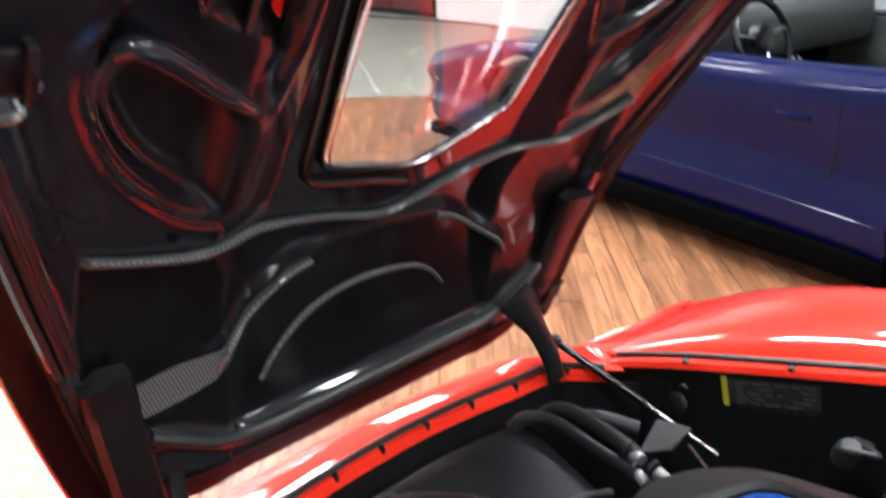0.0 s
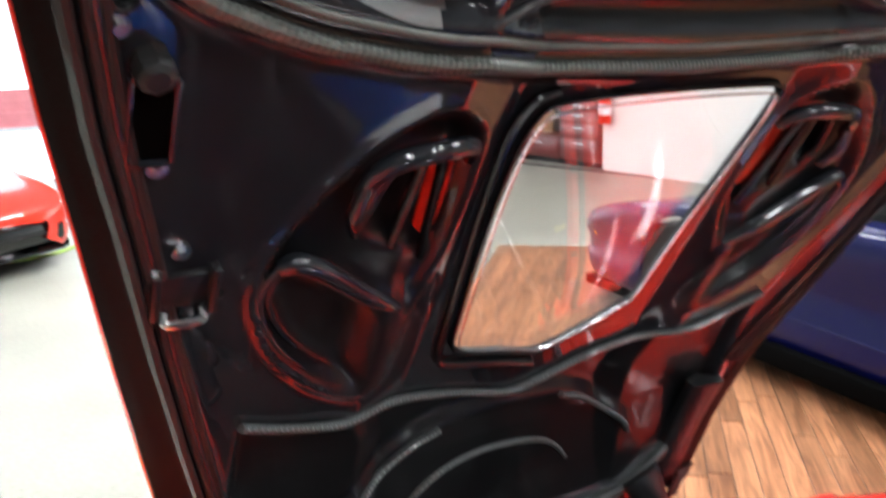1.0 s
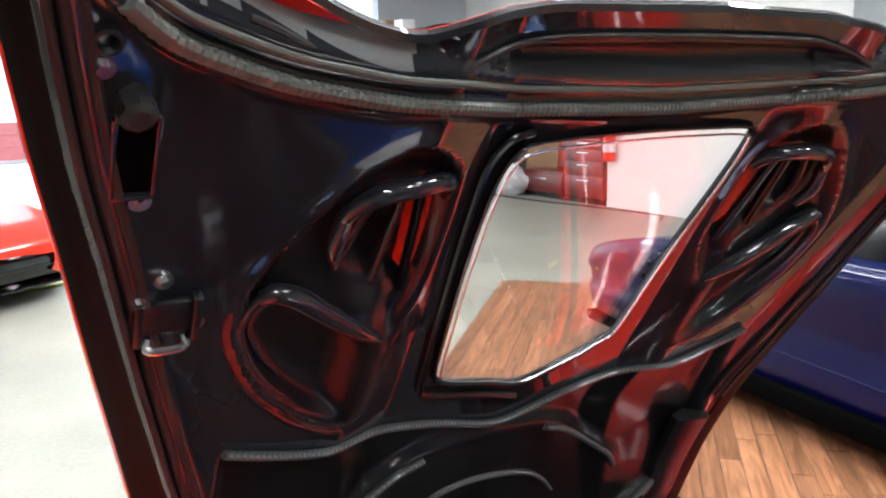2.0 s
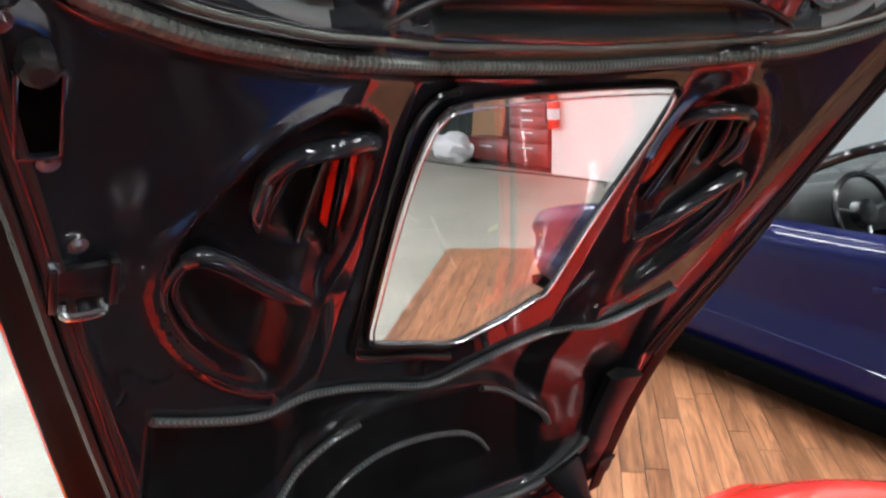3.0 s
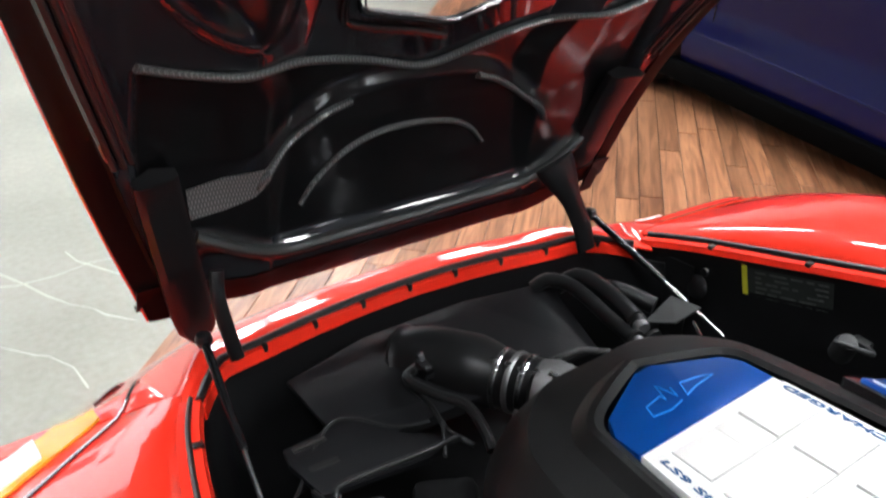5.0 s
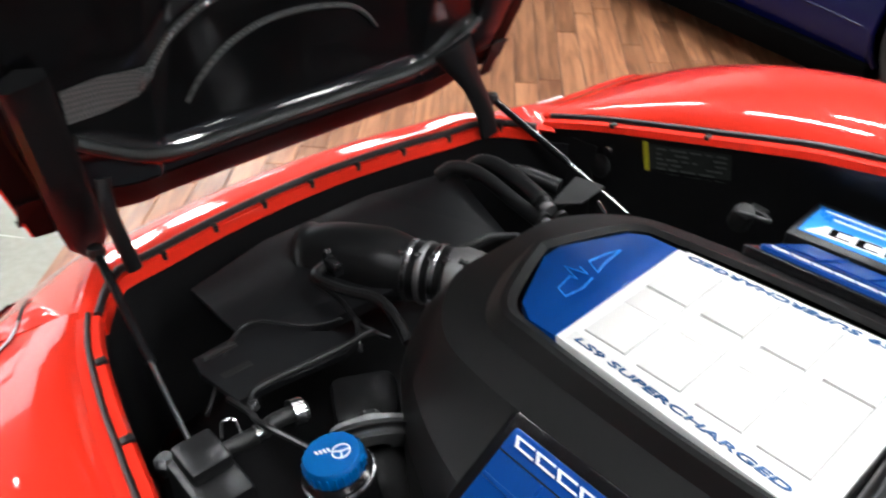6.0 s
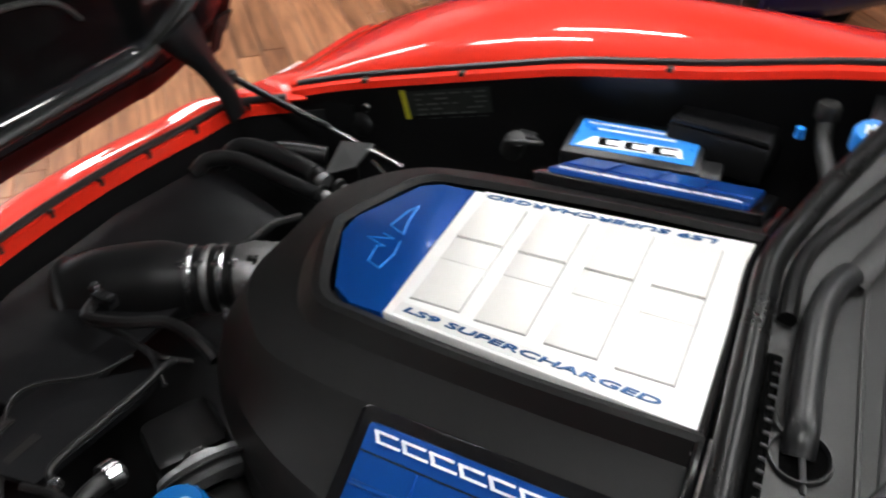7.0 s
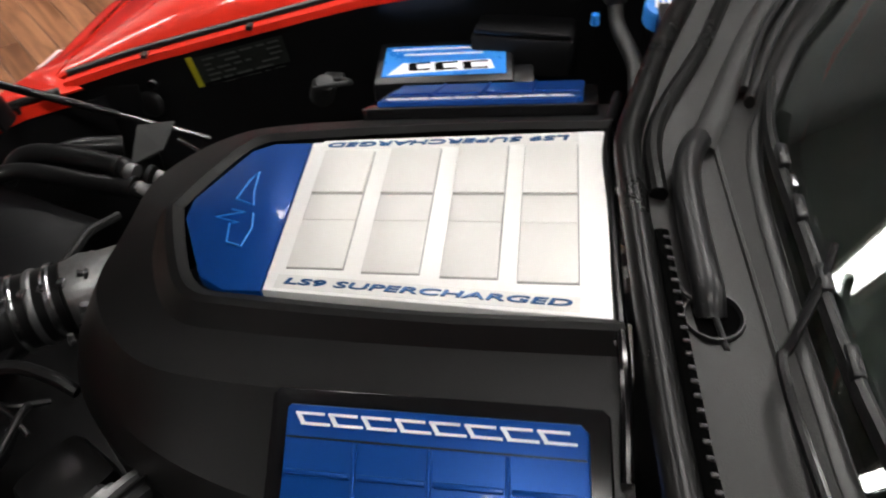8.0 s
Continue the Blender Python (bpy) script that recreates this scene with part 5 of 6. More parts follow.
part("cap_ring", tube_bm([cap_m @ V((0.009 * math.cos(a) + 0.008, 0.009 * math.sin(a) - 0.006, 0.0080)) for a in np.linspace(0, 6.283, 25)[:-1]], 0.0008, 6, closed=True), WHITEINK, res, "white printed steering wheel mark")
for a in (-0.4, 2.4, 4.2):
    part("cap_spoke", tube_bm([cap_m @ V((0.008, -0.006, 0.0079)), cap_m @ V((0.008 + 0.009 * math.cos(a), -0.006 + 0.009 * math.sin(a), 0.0079))], 0.0009, 6), WHITEINK, res)
for k in range(4):
    part("cap_bar", box_bm((0.002, 0.006, 0.0008), (-0.010 + 0.0035 * k, 0.011 - 0.002 * k, 0.0078), 0, cap_m), WHITEINK, res)
part("neck_ring", tube_bm([cap_m @ V((0.036 * math.cos(a), 0.036 * math.sin(a), -0.022)) for a in np.linspace(0, 6.283, 33)[:-1]], 0.002, 6, closed=True), CHROME, res)
pm4 = pose(-0.240, 0.272, 0.692, -62, 0, -28)
pulley = part("pulley", lathe_bm([(0.008, 0.022), (0.020, 0.022), (0.022, 0.012), (0.040, 0.010), (0.046, 0.014), (0.048, 0.008), (0.044, 0.004), (0.048, 0.0), (0.044, -0.004), (0.048, -0.010), (0.040, -0.014), (0.02, -0.014)], pm4, 36), ALLOY, car, "grey cast alloy pulley")
part("hub", lathe_bm([(0, 0.030), (0.012, 0.029), (0.016, 0.022), (0.016, 0.010)], pm4, 6), DARK, pulley, "dark hub nut")
part("belt", tube_bm([pm4 @ V((0.049 * math.cos(a), 0.049 * math.sin(a), 0.0)) for a in np.linspace(0, 6.283, 37)[:-1]], 0.009, 8, closed=True, flat=0.35), RUBBER, pulley, "black drive belt")
part("alternator", lathe_bm([(0.02, 0.03), (0.05, 0.026), (0.058, 0.01), (0.058, -0.06), (0.04, -0.07)], pose(-0.232, 0.300, 0.660, -62, 0, -28) @ pose(0.01, 0.01, -0.05), 28), DARK, car, "dark ribbed alternator casing")

# far rear corner: fuse box, filler pipe and a printed disc cap
fuse = part("fuse_box", box_bm((0.08, 0.15, 0.06), (0, 0, 0), 0.008, pose(0.545, -0.045, 0.742, 0, 8, -4)), BLACK, car, "black plastic fuse box")
part("lid", box_bm((0.074, 0.14, 0.008), (0, 0, 0.034), 0.003, pose(0.545, -0.045, 0.742, 0, 8, -4)), BLACK, fuse, "black plastic lid")
part("filler_pipe", tube_bm(spline([(0.40, -0.205, 0.76), (0.45, -0.20, 0.78), (0.53, -0.178, 0.79), (0.560, -0.172, 0.812)], 6), 0.012, 12), DARK, car, "dark metal filler pipe")
part("filler_cap", lathe_bm([(0, 0.012), (0.014, 0.011), (0.017, 0.006), (0.017, -0.012), (0.013, -0.016)], pose(0.563, -0.171, 0.825), 16), COWL, car, "grey filler cap")
disc = part("brake_fluid_cap", lathe_bm([(0, 0.010), (0.022, 0.009), (0.025, 0.004), (0.025, -0.02)], pose(0.498, -0.232, 0.835, 0, -15, 0), 24), LABELBLUE, car, "blue cap with white print")
for k in range(3):
    part("cap_print", box_bm((0.022 - 0.006 * abs(k - 1), 0.005, 0.001), (0, -0.008 + 0.008 * k, 0.0100), 0, pose(0.498, -0.232, 0.835, 0, -15, 0)), WHITEINK, disc)
part("blue_plug", lathe_bm([(0, 0.008), (0.006, 0.007), (0.007, -0.008)], pose(0.531, -0.145, 0.80), 12), LABELBLUE, car, "small blue plug")

# cowl: seals, panel, drain, wipers and windscreen
SEAL = [(-0.60, -0.262, 0.925), (-0.40, -0.212, 0.920), (-0.27, -0.195, 0.917), (-0.135, -0.184, 0.915), (0.0, -0.174, 0.915), (0.07, -0.171, 0.915), (0.135, -0.182, 0.915), (0.265, -0.212, 0.913), (0.45, -0.268, 0.912), (0.60, -0.34, 0.915)]


def seal_yz(x):
    xs = [p[0] for p in SEAL]
    return float(np.interp(x, xs, [p[1] for p in SEAL])), float(np.interp(x, xs, [p[2] for p in SEAL]))


part("cowl_seal", tube_bm(spline(SEAL, 8), 0.0125, 14), SEALBLACK, car, "thick black rubber cowl seal")
part("cowl_lip", tube_bm(spline([(x, y - 0.023 - 0.02 * smooth(0.1, 0.3, x), z - 0.003) for x, y, z in SEAL if x > -0.1], 8), 0.0085, 10), SEALBLACK, car, "thinner second cowl lip")
for k in range(34):
    x = -0.06 - 0.0125 * k
    y, z = seal_yz(x)
    part("seal_tooth", box_bm((0.0036, 0.006, 0.003), (x, y - 0.0218, z + 0.0008), 0.0008, None, 1), DEEP, car)
part("toothed_lip", tube_bm(spline([(x, seal_yz(x)[0] - 0.0185, seal_yz(x)[1] - 0.001) for x in np.linspace(-0.05, -0.50, 16)], 4), 0.0065, 8, flat=0.4), VOID, car, "black toothed rubber lip")
part("rear_pipe", tube_bm(spline([(0.20, -0.165, 0.885), (0.10, -0.152, 0.892), (0.0, -0.158, 0.893), (-0.10, -0.163, 0.892), (-0.19, -0.168, 0.890), (-0.26, -0.172, 0.86)], 7), 0.005, 10), GLOSS, car, "thin gloss black pipe behind the engine")
for x in (0.03, -0.06, -0.15):
    part("pipe_clip", box_bm((0.012, 0.012, 0.010), (x, -0.166, 0.885), 0.002), ALLOY, car)
for bx, bl in ((0.017, 0.075), (-0.060, 0.040), (-0.158, 0.055)):
    part("rear_bracket", box_bm((bl, 0.008, 0.02), (bx, -0.1715, 0.876), 0.003), SATIN, car, "pale alloy bracket")
rows = []
GLASS = [(-0.80, -0.52), (-0.60, -0.385), (-0.30, -0.298), (-0.15, -0.285), (0.0, -0.277), (0.09, -0.280), (0.275, -0.345), (0.45, -0.43), (0.80, -0.62)]


def glass_y(x):
    return float(np.interp(x, [p[0] for p in GLASS], [p[1] for p in GLASS]))


for x in np.linspace(-0.62, 0.62, 63):
    sy, sz = seal_yz(x)
    gy = glass_y(x)
    mid = 0.5 * (sy - 0.035 + gy)
    rows.append([V((x, sy - 0.010, sz - 0.008)), V((x, sy - 0.026, sz - 0.012)), V((x, sy - 0.040, sz - 0.014)), V((x, mid, sz - 0.014)), V((x, gy + 0.012, 0.903)), V((x, gy, 0.908)), V((x, gy - 0.05, 0.90))])
part("cowl_panel", thicken(flip(grid_bm(rows)), 0.003), COWL, car, "grey-black plastic cowl panel", angle=25)
part("cowl_crease", tube_bm(spline([(0.10, -0.252, 0.905), (0.015, -0.258, 0.905), (-0.15, -0.272, 0.907), (-0.30, -0.283, 0.912)], 6), 0.0025, 6), COWL, car)
hole = part("drain_opening", lathe_bm([(0.012, -0.016), (0.0185, -0.004), (0.0205, 0.001), (0.0215, 0.001), (0.0225, -0.003)], pose(-0.137, -0.2325, 0.908) @ Matrix.Diagonal((1.15, 1.05, 1, 1)), 28), BLACK, car, "black oval drain opening in the cowl")
# Black disc paints the shade inside the drain; the cowl has no hole.
part("drain_shadow", lathe_bm([(0, -0.003), (0.019, -0.003), (0.019, -0.008)], pose(-0.137, -0.2325, 0.908) @ Matrix.Diagonal((1.15, 1.05, 1, 1)), 24), VOID, hole)
part("cowl_hose", tube_bm(spline([(0.083, -0.236, 0.914), (0.055, -0.226, 0.917), (0.020, -0.221, 0.918), (-0.020, -0.221, 0.918), (-0.080, -0.225, 0.917), (-0.118, -0.229, 0.914), (-0.134, -0.231, 0.902)], 7), 0.0125, 14), BLACK, car, "thick black hose into the cowl drain")
part("cowl_strap", tube_bm(spline([(0.075, -0.238, 0.911), (0.15, -0.262, 0.911), (0.24, -0.290, 0.911), (0.34, -0.325, 0.911), (0.48, -0.385, 0.912)], 6), 0.013, 10, flat=0.3), COWL, car, "flat grey-black cowl strip")
part("cowl_wire", tube_bm(spline([(-0.10, -0.207, 0.908), (-0.117, -0.213, 0.909), (-0.132, -0.230, 0.909), (-0.150, -0.236, 0.907), (-0.168, -0.240, 0.904)], 6), 0.0025, 8), RUBBER, car)
rows = []
for x in np.linspace(-0.80, 0.80, 49):
    gy = glass_y(x)
    rows.append([V((x * (1 - 0.10 * t), gy - 0.012 - 0.62 * t, 0.902 + 0.40 * t - 0.05 * t * t)) for t in np.linspace(0, 1.25, 14)])
part("windscreen", thicken(flip(grid_bm(rows)), 0.005), SCREEN, car, "dark windscreen reflecting the ceiling lights")
part("dashboard", thicken(flip(grid_bm([[V((x, glass_y(x) - 0.05 - 0.5 * t, 0.86 + 0.06 * t)) for t in (0, 0.4, 0.8, 1.2)] for x in np.linspace(-0.78, 0.78, 25)])), 0.01), BLACK, car, "black dashboard top under the glass")
part("glass_edge", tube_bm(spline([(x, glass_y(x) - 0.006, 0.908) for x in np.linspace(-0.62, 0.62, 30)], 3), 0.009, 8, flat=0.6), DEEP, car, "black windscreen edge strip")
part("wiper_arm", tube_bm(spline([(-0.40, -0.290, 0.935), (-0.258, -0.272, 0.932), (-0.200, -0.268, 0.932), (-0.184, -0.275, 0.934), (-0.128, -0.303, 0.938), (-0.09, -0.318, 0.945)], 6), 0.0042, 8), GLOSS, car, "thin black wiper arm")
blade = part("wiper_blade", tube_bm(spline([(-0.40, -0.350, 0.930), (-0.218, -0.314, 0.932), (-0.07, -0.304, 0.930), (0.071, -0.297, 0.928), (0.17, -0.31, 0.925)], 8), 0.0055, 8, flat=1.7), RUBBER, car, "long black wiper blade")
part("blade_clip", box_bm((0.016, 0.006, 0.008), (-0.012, -0.301, 0.942), 0.002), CHROME, blade, "bright steel wiper clip")
for x in (-0.30, -0.20, -0.12, -0.04, 0.03):
    part("blade_claw", box_bm((0.030, 0.010, 0.012), (x, float(np.interp(x, (-0.4, -0.218, -0.07, 0.071), (-0.35, -0.314, -0.304, -0.297))), 0.937), 0.003), BLACK, blade)
part("wiper_blade", tube_bm(spline([(0.15, -0.290, 0.915), (0.20, -0.304, 0.916), (0.29, -0.333, 0.917), (0.42, -0.392, 0.918), (0.55, -0.46, 0.918)], 8), 0.0055, 8, flat=1.4), RUBBER, car, "long black wiper blade")
part("wiper_arm", tube_bm(spline([(0.17, -0.286, 0.917), (0.22, -0.299, 0.920), (0.31, -0.327, 0.921), (0.45, -0.392, 0.922), (0.55, -0.45, 0.922)], 6), 0.0045, 8), BLACK, car)

# ---- the other cars ----
TYRE = surf("tyre_rubber", (0.012, 0.012, 0.012), (0.008, 0.008, 0.008), 12, 0.7, bump=0.3, bscale=120)
RIM = surf("dark_alloy_rim", (0.12, 0.12, 0.13), (0.08, 0.08, 0.085), 10, 0.3, 0.4, metal=0.9)
LEATHER = surf("dark_leather", (0.022, 0.025, 0.024), (0.015, 0.017, 0.0165), 9, 0.45, 0.6, bump=0.3, bscale=220)
CLEAR = glass("clear_glass", (0.9, 0.93, 0.92))
STATIONS = [  # y, half width, shoulder height, centre height, floor height
    (2.25, 0.45, 0.40, 0.42, 0.26), (2.19, 0.68, 0.48, 0.50, 0.18), (2.02, 0.83, 0.56, 0.57, 0.14), (1.75, 0.90, 0.64, 0.63, 0.14),
    (1.35, 0.93, 0.72, 0.69, 0.14), (0.9, 0.94, 0.77, 0.75, 0.14), (0.55, 0.93, 0.80, 0.81, 0.14), (0.2, 0.92, 0.815, 0.82, 0.14), (-0.3, 0.92, 0.825, 0.82, 0.14),
    (-0.8, 0.935, 0.85, 0.83, 0.14), (-1.3, 0.965, 0.89, 0.87, 0.16), (-1.8, 0.92, 0.86, 0.88, 0.22), (-2.1, 0.80, 0.78, 0.82, 0.32)]


def side_x(y, z):
    """Half width of the flank at a station and height."""
    ys = [s[0] for s in STATIONS][::-1]
    w = float(np.interp(y, ys, [s[1] for s in STATIONS][::-1]))
    zb = float(np.interp(y, ys, [s[2] for s in STATIONS][::-1]))
    return w * float(np.interp(z, (0.14, 0.20, 0.30, 0.42, 0.58, zb - 0.10, zb - 0.03, zb), (0.90, 0.955, 0.985, 0.965, 0.975, 1.0, 0.985, 0.95)))


def wheel(m, parent):
    w = part("wheel", lathe_bm([(0.23, -0.11), (0.31, -0.12), (0.33, -0.09), (0.335, 0.0), (0.33, 0.09), (0.31, 0.12), (0.23, 0.11)], m, 40), TYRE, parent, "black tyre on a dark alloy rim")
    bm = lathe_bm([(0.235, 0.10), (0.225, 0.11), (0.215, 0.08), (0.20, 0.02)], m, 40)
    for k in range(10):
        bm = merge(bm, box_bm((0.20, 0.022, 0.02), (0.115, 0, 0.085), 0.004, m @ pose(0, 0, 0, 0, 0, 36 * k)))
    part("rim", bm, RIM, w)
    part("hub", lathe_bm([(0, 0.105), (0.03, 0.10), (0.035, 0.08)], m, 16), RIM, w)


def sports_body(label, paint, m, open_top, axle=1.33):
    """A low sports car: nose towards +y, wheels on z 0, centred on x 0."""
    ob = holder("sports_car", m.translation, label, "car")
    inv = Matrix.Translation(-m.translation)
    mm = inv @ m
    rows = []
    for y, w, zb, zc, zf in STATIONS:
        c = [(0, zc), (0.45 * w, zc + 0.35 * (zb - zc)), (0.80 * w, zb - 0.005), (0.92 * w, zb), (0.965 * w, zb - 0.018), (w, zb - 0.085), (0.972 * w, 0.5 * (zb + zf) + 0.06),
             (0.965 * w, 0.5 * (zb + zf) - 0.02), (0.985 * w, zf + 0.15), (0.955 * w, zf + 0.05), (0.88 * w, zf)]
        h = spline([(a, 0, b) for a, b in c], 4)
        rows.append([V((p.x, y, p.z)) for p in reversed(h)] + [V((-p.x, y, p.z)) for p in h[1:]])
    cols = [spline(c, 5) for c in zip(*rows)]
    bm = grid_bm(list(zip(*cols)))
    kill = [f for f in bm.faces if abs(f.calc_center_median().x) < 0.74 and -1.05 < f.calc_center_median().y < 0.35 and f.calc_center_median().z > 0.7]
    arches = [f for f in bm.faces for wy in (axle, -1.36) if abs(f.calc_center_median().x) > 0.7 and math.hypot(f.calc_center_median().y - wy, f.calc_center_median().z - 0.335) < 0.37]
    bmesh.ops.delete(bm, geom=list(set(kill + arches)), context="FACES")
    bmesh.ops.recalc_face_normals(bm, faces=bm.faces[:])
    bm.transform(mm)
    body = part("body", bm, paint, ob, angle=50)
    for s in (1, -1):
        for wy in (axle, -1.36):
            wheel(mm @ Matrix.Translation((s * 0.82, wy, 0.335)) @ pose(0, 0, 0, 0, 90 * s, 0), ob)
            part("wheel_arch", tube_bm([mm @ V((s * (side_x(wy + 0.37 * math.cos(a), 0.335 + 0.37 * math.sin(a)) - 0.005), wy + 0.37 * math.cos(a), 0.335 + 0.37 * math.sin(a))) for a in np.linspace(-0.4, 3.54, 25)], 0.012, 8), paint, ob)
        # door seams and handle
        for yy in (0.42, -0.78):
            part("door_seam", tube_bm([mm @ V((s * (side_x(yy + 0.10 * (0.8 - z), z) - 0.002), yy + 0.10 * (0.8 - z), z)) for z in np.linspace(0.25, 0.79, 14)], 0.004, 6), GLOSS, body)
        part("door_seam", tube_bm([mm @ V((s * (side_x(y, 0.25) - 0.002), y, 0.25)) for y in np.linspace(-0.72, 0.47, 16)], 0.004, 6), GLOSS, body)
        part("door_handle", box_bm((0.016, 0.15, 0.022), (s * (side_x(-0.58, 0.66) + 0.004), -0.58, 0.66), 0.006, mm), paint, body, "body-coloured door handle")
        part("flank_crease", tube_bm([mm @ V((s * (side_x(y, 0.33 + 0.03 * (y + 0.8)) - 0.003), y, 0.33 + 0.02 * (y + 0.8))) for y in np.linspace(-0.95, 0.9, 20)], 0.009, 8, flat=0.7), paint, body)
        # The sill's black paints the deep shade along the car's bottom edge.
        part("sill", box_bm((0.10, 2.0, 0.10), (s * 0.885, -0.02, 0.155), 0.015, mm), VOID, ob, "sill painted black like the shade under the car")
        lamp_bm = grid_bm([[V((s * (0.52 + 0.26 * a), 2.08 - 0.30 * a - 0.22 * b, 0.50 + 0.06 * a + 0.055 * b + 0.012)) for b in (0, 0.5, 1)] for a in (0, 0.25, 0.5, 0.75, 1)])
        lamp_bm.transform(mm)
        part("headlight", lamp_bm, CLEAR, ob, "clear headlight lens")
        part("side_marker", box_bm((0.02, 0.10, 0.028), (s * (side_x(1.85, 0.45) + 0.002), 1.85, 0.45), 0.006, mm), AMBER, ob, "amber side marker lamp")
        mir = part("door_mirror", lathe_bm([(0, 0.09), (0.035, 0.085), (0.055, 0.05), (0.06, 0.0), (0.05, -0.03), (0, -0.04)], mm @ Matrix.Translation((s * 0.98, 0.22, 0.93)) @ pose(0, 0, 0, -90, 0, 0) @ Matrix.Diagonal((1.5, 1.0, 1, 1)), 20), paint, ob, "door mirror in body colour")
        part("mirror_stalk", box_bm((0.09, 0.05, 0.03), (s * 0.90, 0.22, 0.875), 0.01, mm), GLOSS, mir)
    part("grille", box_bm((1.24, 0.16, 0.17), (0, 2.15, 0.30), 0.04, mm), GLOSS, ob, "black lower grille")
    part("grille_bar", box_bm((0.98, 0.02, 0.012), (0, 2.226, 0.30), 0.004, mm), DARK, ob)
    part("splitter", box_bm((1.25, 0.35, 0.02), (0, 2.02, 0.145), 0.008, mm), GLOSS, ob)
    # Unseen pan, added to keep light from passing under the car.
    part("underbody", box_bm((1.70, 3.9, 0.06), (0, 0.05, 0.13), 0.005, mm), VOID, ob)
    # cockpit
    part("cockpit_floor", box_bm((1.5, 1.5, 0.02), (0, -0.35, 0.36), 0, mm), LEATHER, ob)
    part("dashboard", merge(box_bm((1.44, 0.36, 0.26), (0, 0.26, 0.81), 0.07, mm, 3)), LEATHER, ob, "dark dashboard")
    part("door_card", box_bm((0.05, 1.4, 0.36), (-0.75, -0.35, 0.62), 0.02, mm), LEATHER, ob)
    part("door_card", box_bm((0.05, 1.4, 0.36), (0.75, -0.35, 0.62), 0.02, mm), LEATHER, ob)
    wm = mm @ Matrix.Translation((-0.37, -0.02, 0.82)) @ pose(0, 0, 0, 68, 0, 0)
    sw = part("steering_wheel", tube_bm([wm @ V((0.18 * math.cos(a), 0.18 * math.sin(a), 0)) for a in np.linspace(0, 6.283, 33)[:-1]], 0.016, 10, closed=True), GLOSS, ob, "black steering wheel")
    part("wheel_hub", lathe_bm([(0, 0.03), (0.06, 0.02), (0.07, -0.02)], wm, 20), GLOSS, sw)
    for a in (0.2, 2.94, 4.71):
        part("spoke", tube_bm([wm @ V((0.05 * math.cos(a), 0.05 * math.sin(a), 0)), wm @ V((0.175 * math.cos(a), 0.175 * math.sin(a), 0))], 0.014, 8, flat=0.6), CHROME, sw)
    for s in (1, -1):
        seat = part("seat", box_bm((0.50, 0.52, 0.16), (s * 0.37, -0.45, 0.46), 0.05, mm, 3), LEATHER, ob, "dark leather bucket seat")
        part("backrest", box_bm((0.50, 0.15, 0.60), (0, 0, 0), 0.06, mm @ Matrix.Translation((s * 0.37, -0.80, 0.74)) @ pose(0, 0, 0, 18, 0, 0), 3), LEATHER, seat)
        part("headrest", box_bm((0.26, 0.10, 0.16), (0, 0, 0), 0.04, mm @ Matrix.Translation((s * 0.37, -0.91, 1.08)) @ pose(0, 0, 0, 18, 0, 0), 3), LEATHER, seat)
    # windscreen frame, and a roof where the car has one
    fr = spline([mm @ V(p) for p in ((-0.78, 0.42, 0.84), (-0.70, 0.05, 1.02), (-0.60, -0.22, 1.14), (0.0, -0.30, 1.17), (0.60, -0.22, 1.14), (0.70, 0.05, 1.02), (0.78, 0.42, 0.84))], 6)
    part("windscreen_frame", tube_bm(fr, 0.024, 10), GLOSS, ob, "black windscreen frame")
    gl = grid_bm([[mm @ V((x * (0.76 - 0.16 * t), 0.42 - 0.70 * t - 0.08 * (1 - x * x) * t, 0.84 + 0.31 * t)) for x in np.linspace(-1, 1, 9)] for t in np.linspace(0, 1, 7)])
    g = part("windscreen", thicken(gl, 0.005), CLEAR, ob, "clear windscreen glass")
    g.visible_shadow = False
    if not open_top:
        rf = grid_bm([[mm @ V((x * (0.62 + 0.1 * t), -0.28 - 1.5 * t, 1.16 - 0.30 * t * t - 0.05 * x * x)) for x in np.linspace(-1, 1, 11)] for t in np.linspace(0, 1, 9)])
        part("roof", thicken(flip(rf), 0.01), paint, ob)
        for s in (1, -1):
            sg = grid_bm([[mm @ V((s * (0.74 - 0.11 * b), 0.30 - 1.5 * a, 0.85 + b * (0.30 - 0.30 * a * a) * min(1, 0.25 + 2.2 * a))) for b in (0, 0.5, 1)] for a in np.linspace(0, 1, 9)])
            part("side_window", sg, SCREEN, ob, "dark side window")
    return ob


sports_body("deep blue sports car with an open cockpit, parked on wood-look floor", BLUE, pose(3.41, 1.70, 0.012, 0, 0, -9), True, 0.98)
sports_body("glossy red sports car parked on bare concrete by the doorway", RED, pose(-1.46, 8.54, 0, 0, 0, 215), False)

# the rest of the red car: wheels, doors, tail and roof behind the engine bay
for s in (1, -1):
    for wy in (0.22, -2.45):
        wheel(Matrix.Translation((s * 0.80, wy, 0.347)) @ pose(0, 0, 0, 0, 90 * s, 0), car)
TAIL = [(-0.90, 0.93, 0.875, 0.86, 0.14), (-1.4, 0.925, 0.885, 0.87, 0.14), (-1.9, 0.935, 0.90, 0.88, 0.14), (-2.4, 0.965, 0.93, 0.91, 0.16), (-2.9, 0.92, 0.90, 0.91, 0.22), (-3.2, 0.80, 0.82, 0.85, 0.32)]
rows = []
